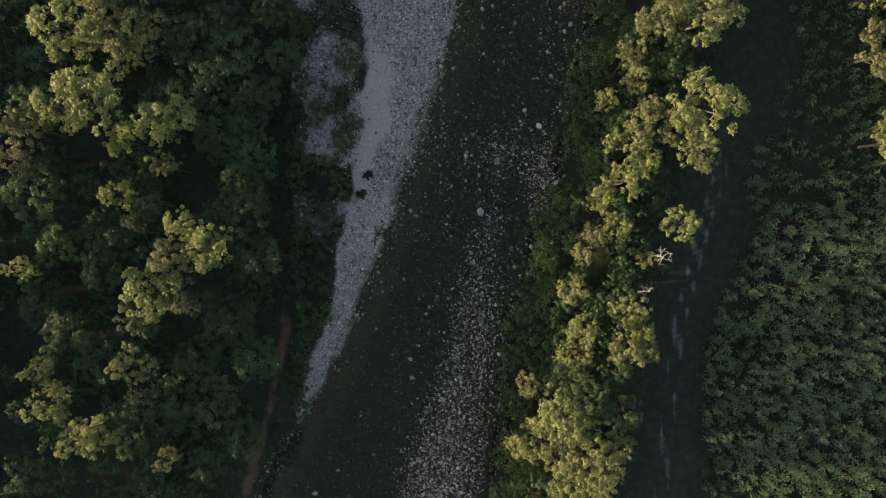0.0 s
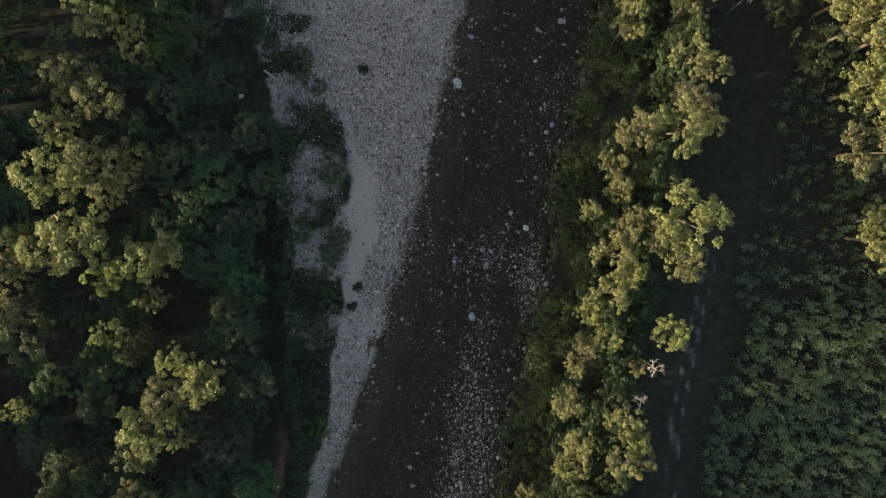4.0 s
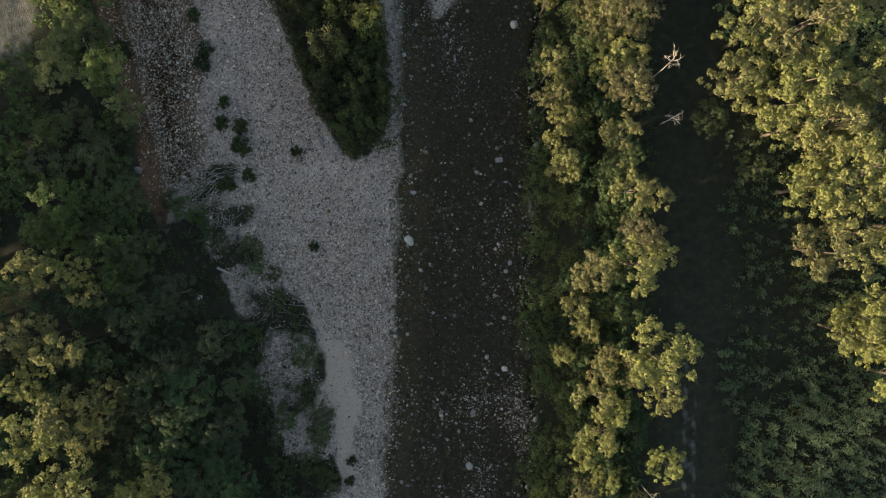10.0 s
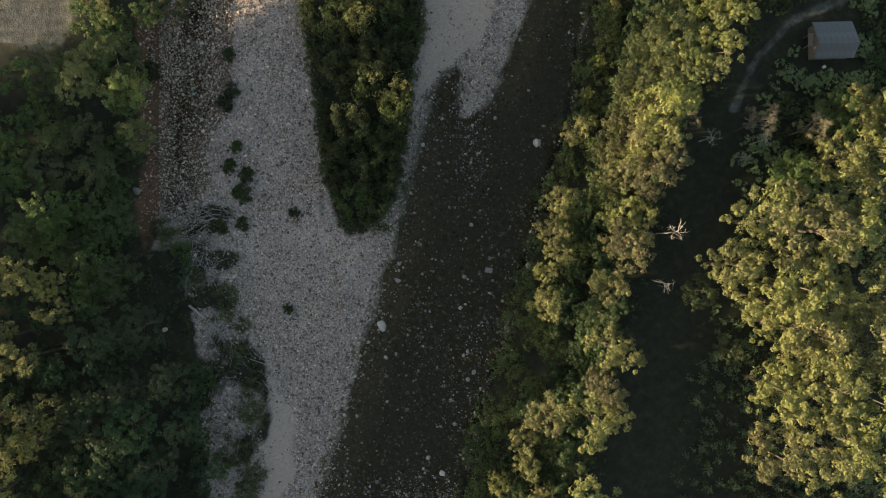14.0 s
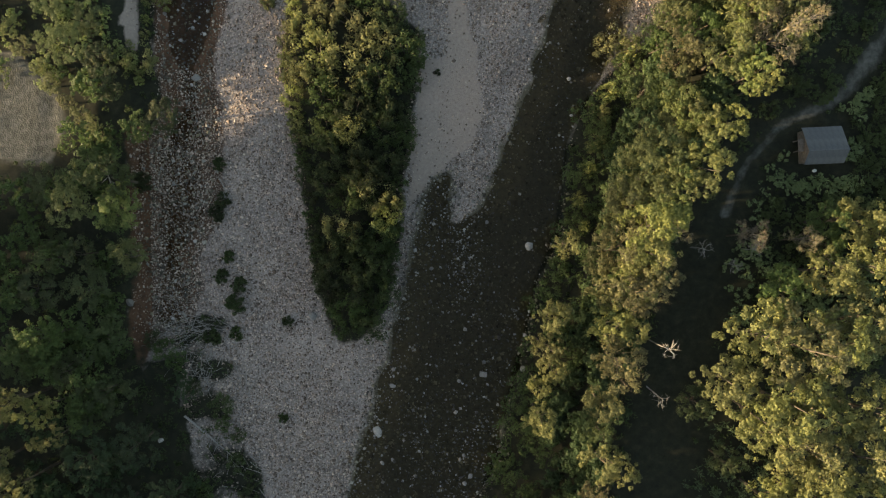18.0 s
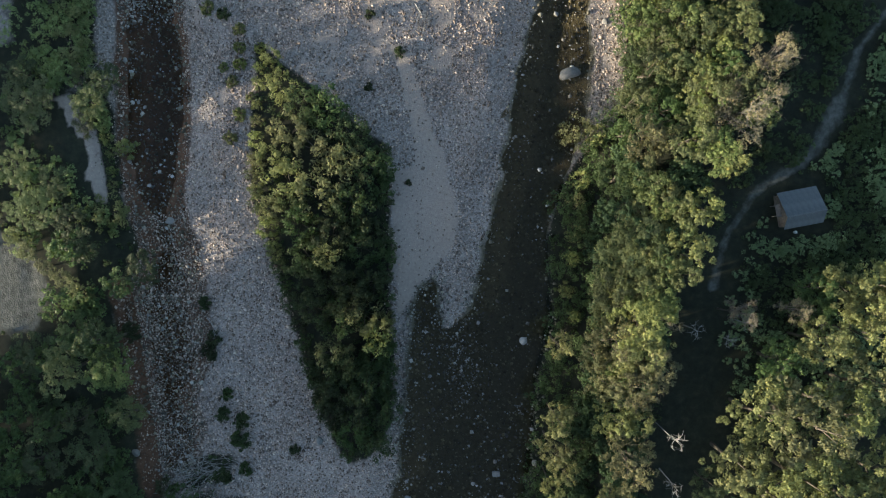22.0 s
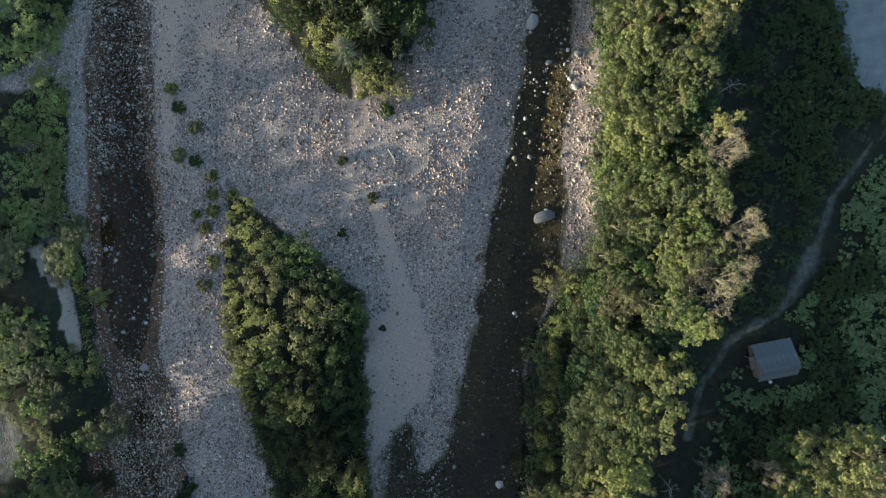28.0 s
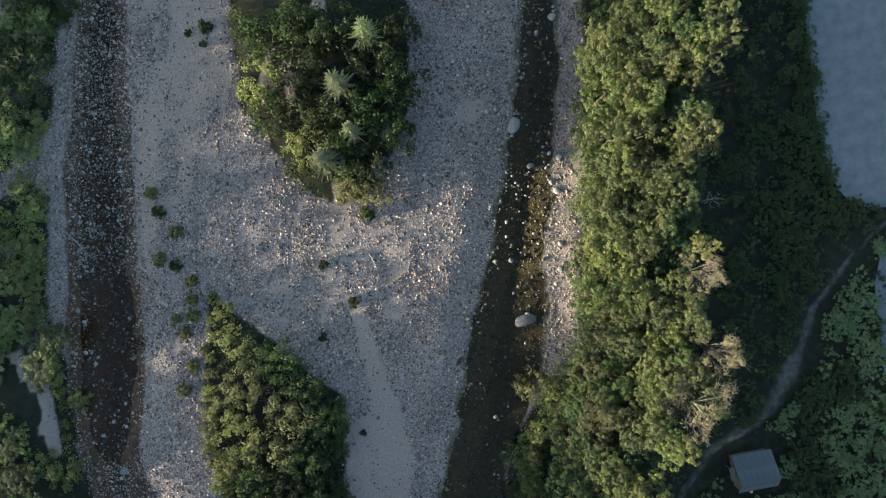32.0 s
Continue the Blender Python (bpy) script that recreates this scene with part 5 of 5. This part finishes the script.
def fallen_tree(x0, y0, x1, y1, thick, seed, label):
    rng = np.random.default_rng(seed)
    root = new("fallen_tree")
    z0 = max(H(x0, y0), H(x1, y1), 0)
    root.matrix_basis = pose(x0, y0, z0)
    d = Vector((x1 - x0, y1 - y0, 0))
    part("trunk", raw_mesh("trunk", *tube([(0, 0, thick), tuple(d * 0.5 + Vector((0.1, 0.15, thick + 0.1))), tuple(d + Vector((0, 0, thick * 0.5)))], [thick, thick * 0.75, thick * 0.3], 8), DRY_WOOD, True), root)
    for k in range(14):
        f = rng.uniform(0.35, 1.0)
        s = d * f + Vector((0, 0, thick))
        side = Vector((-d.y, d.x, 0)).normalized() * (1 if k % 2 else -1) * rng.uniform(0.6, 1.8) + d.normalized() * rng.uniform(0.3, 1.4)
        part("limb", raw_mesh("limb", *tube([s, s + side * 0.6 + Vector((0, 0, 0.25)), s + side], [0.05, 0.03, 0.008], 5), DRY_WOOD, True), root)
    tagged(root, label, "fallen tree")


fallen_tree(-24.2, 45.4, -16.8, 38.8, 0.2, 1, "fallen bleached tree trunk lying across the gravel edge")
fallen_tree(-18.2, 82, -16.4, 78.0, 0.08, 2, "thin bleached fallen tree on stony ground")
fallen_tree(-6.4, 128, -3.6, 134.6, 0.09, 3, "thin bleached fallen tree on the gravel bar")
fallen_tree(-24.2, 135.7, -20.8, 130.9, 0.1, 5, "thin bleached fallen tree reaching into the stream")
fallen_tree(-35.2, 84.5, -34.0, 78.8, 0.12, 6, "thin bleached fallen tree in the shaded wood")
fallen_tree(-31.4, 123.4, -27.4, 121.6, 0.1, 7, "thin bleached fallen tree among bank bushes")
fallen_tree(21.3, 124.6, 22.4, 121, 0.09, 4, "thin bleached fallen tree on the gravel bar")


# ---- stones ----
def rock_shape(seed, flat=0.5):
    rng = np.random.default_rng(seed)
    bm = bmesh.new()
    bmesh.ops.create_icosphere(bm, subdivisions=1, radius=1)
    v = np.array([tuple(q.co) for q in bm.verts])
    f = np.array([[q.index for q in face.verts] for face in bm.faces])
    bm.free()
    v = v * rng.uniform(0.72, 1.2, (len(v), 1)) * np.array([1.0, rng.uniform(0.62, 0.9), flat])
    return v, f


def pebble_shape(seed):
    """A blunt eight-sided cobble."""
    rng = np.random.default_rng(seed)
    v = np.array([(1, 0, 0), (0, 1, 0), (-1, 0, 0), (0, -1, 0), (0, 0, 1), (0, 0, -1)], float)
    v = v * rng.uniform(0.75, 1.15, (6, 1)) * np.array([1.1, rng.uniform(0.7, 1.0), 0.46]) + rng.normal(size=(6, 3)) * 0.12
    return v, np.array([(0, 1, 4), (1, 2, 4), (2, 3, 4), (3, 0, 4), (1, 0, 5), (2, 1, 5), (3, 2, 5), (0, 3, 5)])


ROCKS = [rock_shape(200 + i) for i in range(7)]
PEBBLES = [pebble_shape(240 + i) for i in range(8)]


def boulder_mesh(seed):
    """A rounded boulder with blunt facets."""
    rng = np.random.default_rng(seed)
    bm = bmesh.new()
    bmesh.ops.create_icosphere(bm, subdivisions=3, radius=1)
    cuts = [(Vector(rng.normal(size=3)).normalized(), rng.uniform(0.62, 0.9)) for _ in range(9)]
    for q in bm.verts:
        p = q.co.copy()
        for nrm, lim in cuts:
            over = p.dot(nrm) - lim
            if over > 0:
                p -= nrm * over * 0.85
        p += p.normalized() * 0.05 * noise.noise(p * 2.3 + Vector((seed, 0, 0)))
        q.co = (p.x, p.y * 0.78, p.z * 0.6)
    me = bm_mesh("boulder", bm, BOULDER)
    me.polygons.foreach_set("use_smooth", [True] * len(me.polygons))
    return me


BOULDERS = [boulder_mesh(300 + i) for i in range(5)]
big = random.Random(3)


def boulder(x, y, size, turn=None, label="pale rounded boulder standing in the shallow river"):
    ob = tagged(new("boulder", big.choice(BOULDERS)), label, "boulder", group="boulders in the river bed")
    z = max(H(x, y), -0.35)
    ob.matrix_basis = Matrix.LocRotScale((x, y, z + size * 0.18), Euler((0, 0, big.uniform(0, 6.28) if turn is None else radians(turn))), (size, size, size * 0.8))
    return ob


great = boulder(43.1, 110.3, 1.2, 8)
great.scale = (2.1, 1.25, 0.95)
for x, y, size in ((-19.9, -37.9, 0.55), (-5.1, -17.1, 0.45), (5.8, 5.8, 0.75), (8.4, 13.8, 0.6), (14.9, 19.1, 0.6), (12.7, 21.5, 0.5), (19.8, 34.9, 0.5), (7.8, 49.3, 0.45), (28.3, 51.5, 0.6), (-4.2, 60.5, 0.85), (-32.4, 63.1, 0.75), (46.3, 140.2, 1.35), (55.9, 151.8, 0.7), (54.9, 155.5, 0.75), (5.4, 42.1, 0.95), (8, 49.2, 0.5), (42.6, 119.8, 0.5), (52.4, 134.2, 0.65), (51.2, 129.3, 0.75), (50.6, 130.6, 0.5), (47.9, 133.6, 0.6), (49.8, 117.3, 0.6), (50.5, 121.1, 0.55), (-19.9, 135.1, 0.55), (-18.6, 134.4, 0.45), (-21.7, 136.6, 0.42), (-16.1, 133.4, 0.4), (-24.3, 123.3, 0.4), (-24.3, 116.7, 0.4), (-22.6, 115.7, 0.4), (-22, 105.5, 0.42), (-23.9, 103.6, 0.4), (-21.6, 97.7, 0.8), (-20.1, 110.3, 0.35), (18.2, 37.5, 0.4), (-28, 41.6, 0.5)):
    boulder(x, y, size)
slab = tagged(new("stone_slab", bm_mesh("stone_slab", box(1.15, 0.75, 0.5, (0, 0, 0.1), 0.06), BOULDER)), "pale rectangular stone block lying in the river", "stone")
slab.matrix_basis = pose(22.1, 50.8, -0.15, 2, 3, -9)


def stones(name, label, mat, n, area, density, sizes, seed, sink=0.25, lift=None, shapes=ROCKS):
    """A joined scatter of stones; density gives the chance of a stone at each place."""
    rng = np.random.default_rng(seed)
    x, y = rng.uniform(area[0], area[1], n), rng.uniform(area[2], area[3], n)
    keep = rng.uniform(size=n) < density(x, y)
    x, y = x[keep], y[keep]
    s = np.exp(rng.normal(np.log(sizes[0]), sizes[1], len(x))).clip(0.06, sizes[2])
    z = height(x, y)
    if lift is not None:
        z = np.maximum(z, lift - s * 0.2)
    a = rng.uniform(0, 6.28, len(x))
    vs, fs, start = [], [], 0
    kind = rng.integers(0, len(shapes), len(x))
    for k, (rv, rf) in enumerate(shapes):
        q = np.nonzero(kind == k)[0]
        c, sn = np.cos(a[q])[:, None], np.sin(a[q])[:, None]
        px = (rv[None, :, 0] * c - rv[None, :, 1] * sn) * s[q][:, None] + x[q][:, None]
        py = (rv[None, :, 0] * sn + rv[None, :, 1] * c) * s[q][:, None] + y[q][:, None]
        pz = rv[None, :, 2] * s[q][:, None] + (z[q] + s[q] * sink)[:, None]
        vs.append(np.stack([px, py, pz], -1).reshape(-1, 3))
        fs.append((rf[None] + (np.arange(len(q)) * len(rv))[:, None, None] + start).reshape(-1, 3))
        start += len(q) * len(rv)
    me = raw_mesh(name, np.concatenate(vs), np.concatenate(fs), mat, True)
    return tagged(new(name, me), label, "stones", kind="stuff")


def dry_density(x, y):
    z = zones(x, y)
    d = np.where((wetness(x, y) < 0.3) & ((x > STREAM_E(y) + 0.8) | (y > 57)), 1.0, 0.0) * (1 - z["veg"]) * (1 - np.where(y > 119, 0.7, 0.9) * (z["sand"] > 0.5))
    return d * (0.75 + 0.4 * wave(x, y, 7.0, 11) + 0.2 * wave(x, y, 2.5, 12))


def wet_density(x, y):
    w = wetness(x, y)
    shallow = np.exp(-np.maximum(w, 0) / 1.7) * 0.85
    bars = np.clip(wave(x, y * 0.45, 5.5, 13) * 1.3 - 0.35, 0, 1)
    mid = np.interp(y, (-45, -31, -16, 4, 14), (-2, 0.5, 4, 6.5, 9))
    lower = np.exp(-((x - mid) / np.interp(y, (-45, -15, 10), (6.0, 4.2, 2.6))) ** 2) * (y < 16) * np.clip(1.0 - (y + 34) / 60, 0.25, 1)
    lower = np.maximum(lower, 0.7 * np.exp(-((x - 15.3) / 2.4) ** 2 - ((y - 11) / 6.5) ** 2))
    side = ((x < -8) & (y > 56)) * np.where((y > 98) & (y < 128), 0.12, np.where(y >= 128, 0.8, 0.45)) * (x > MUD(y) + 1.8 - 9 * (y > 90))
    spit = np.exp(-((x - 19.5) / 2.0) ** 2 - ((y - 70) / 6.0) ** 2)
    deep = (x > 25) & (y > 62) & (y < 155)
    d = np.where(x > -8, shallow * 0.85 * (x < EAST_SHORE(y) - 2.5) + 0.075 + 0.3 * bars + lower * 0.85 + spit, side + shallow * 0.3)
    return np.where((w > -0.5), d * np.where(deep, 0.25, 1.0), 0)


stones("gravel_cobbles", "grey river cobbles covering the gravel bars", COBBLE, 440000, (-32, 62, -32, 178), dry_density, (0.102, 0.42, 0.38), 1, 0.2, None, PEBBLES)
stones("larger_cobbles", "larger pale cobbles strewn on the gravel bars", COBBLE, 20000, (-32, 62, -32, 178), dry_density, (0.18, 0.28, 0.5), 2, 0.05)
stones("river_stones", "pale and brown stones breaking the shallow water", WET_STONE, 240000, (-36, 62, -46, 178), wet_density, (0.125, 0.45, 0.45), 4, 0.3, -0.15, PEBBLES)
stones("river_bed_stones", "brown stones on the bed under the water", BED_STONE, 150000, (-36, 62, -46, 178), lambda x, y: np.where(wetness(x, y) > 0.1, 0.5, 0), (0.15, 0.45, 0.45), 5, 0.15, None, PEBBLES)
stones("shoal_stones", "pale stones crowding a shoal in the river", COBBLE, 62000, (-14, 22, -46, 24), lambda x, y: np.where(wetness(x, y) > 0, np.clip(wet_density(x, y) * 1.5 - 0.35, 0, 1), 0), (0.118, 0.42, 0.42), 8, 0.35, -0.2, PEBBLES)
stones("riffle_stones", "pale cobbles crowding the shallow brown riffle", COBBLE, 30000, (-33, -15, 56, 99), lambda x, y: np.where((inside(x, y, STREAM_W, STREAM_E) > -0.5) & (x > MUD(y) + 1.8), 0.75 + 0.5 * wave(x, y * 0.5, 2.5, 31), 0), (0.10, 0.4, 0.35), 7, 0.35, -0.2, PEBBLES)

stones("upper_riffle_stones", "pale cobbles crowding the upper side stream", COBBLE, 22000, (-28, -4, 126, 178), lambda x, y: np.where(inside(x, y, STREAM_W, STREAM_E) > -0.5, (0.5 + 0.6 * wave(x, y * 0.4, 3.0, 33)) * rise(y - 126, 9), 0), (0.105, 0.4, 0.4), 9, 0.35, -0.2, PEBBLES)

# the larger single stones of the river bed
def bed_stones():
    rng = np.random.default_rng(61)
    meshes = []
    for v, f in ROCKS:
        me = raw_mesh("stone", v, f, BOULDER, True)
        meshes.append(me)
    made = 0
    while made < 290:
        y = rng.uniform(-44, 172)
        x = rng.uniform(float(WEST_SHORE(y)) - 1.5, float(EAST_SHORE(y)) - 1.0) if rng.uniform() < 0.75 else rng.uniform(float(STREAM_W(y)), float(STREAM_E(y)))
        if wetness(x, y) < -0.6 or (x < -18 and y < 58) or (64 < y < 125 and x > 22 and rng.uniform() < 0.7):
            continue
        s = float(np.exp(rng.normal(np.log(0.28), 0.25)))
        ob = part("stone", meshes[made % len(meshes)], ground)
        ob.matrix_basis = Matrix.LocRotScale((x, y, max(H(x, y), -0.28) + 0.15 * s), Euler((0, 0, rng.uniform(0, 6.28))), (s, s, s))
        made += 1


bed_stones()
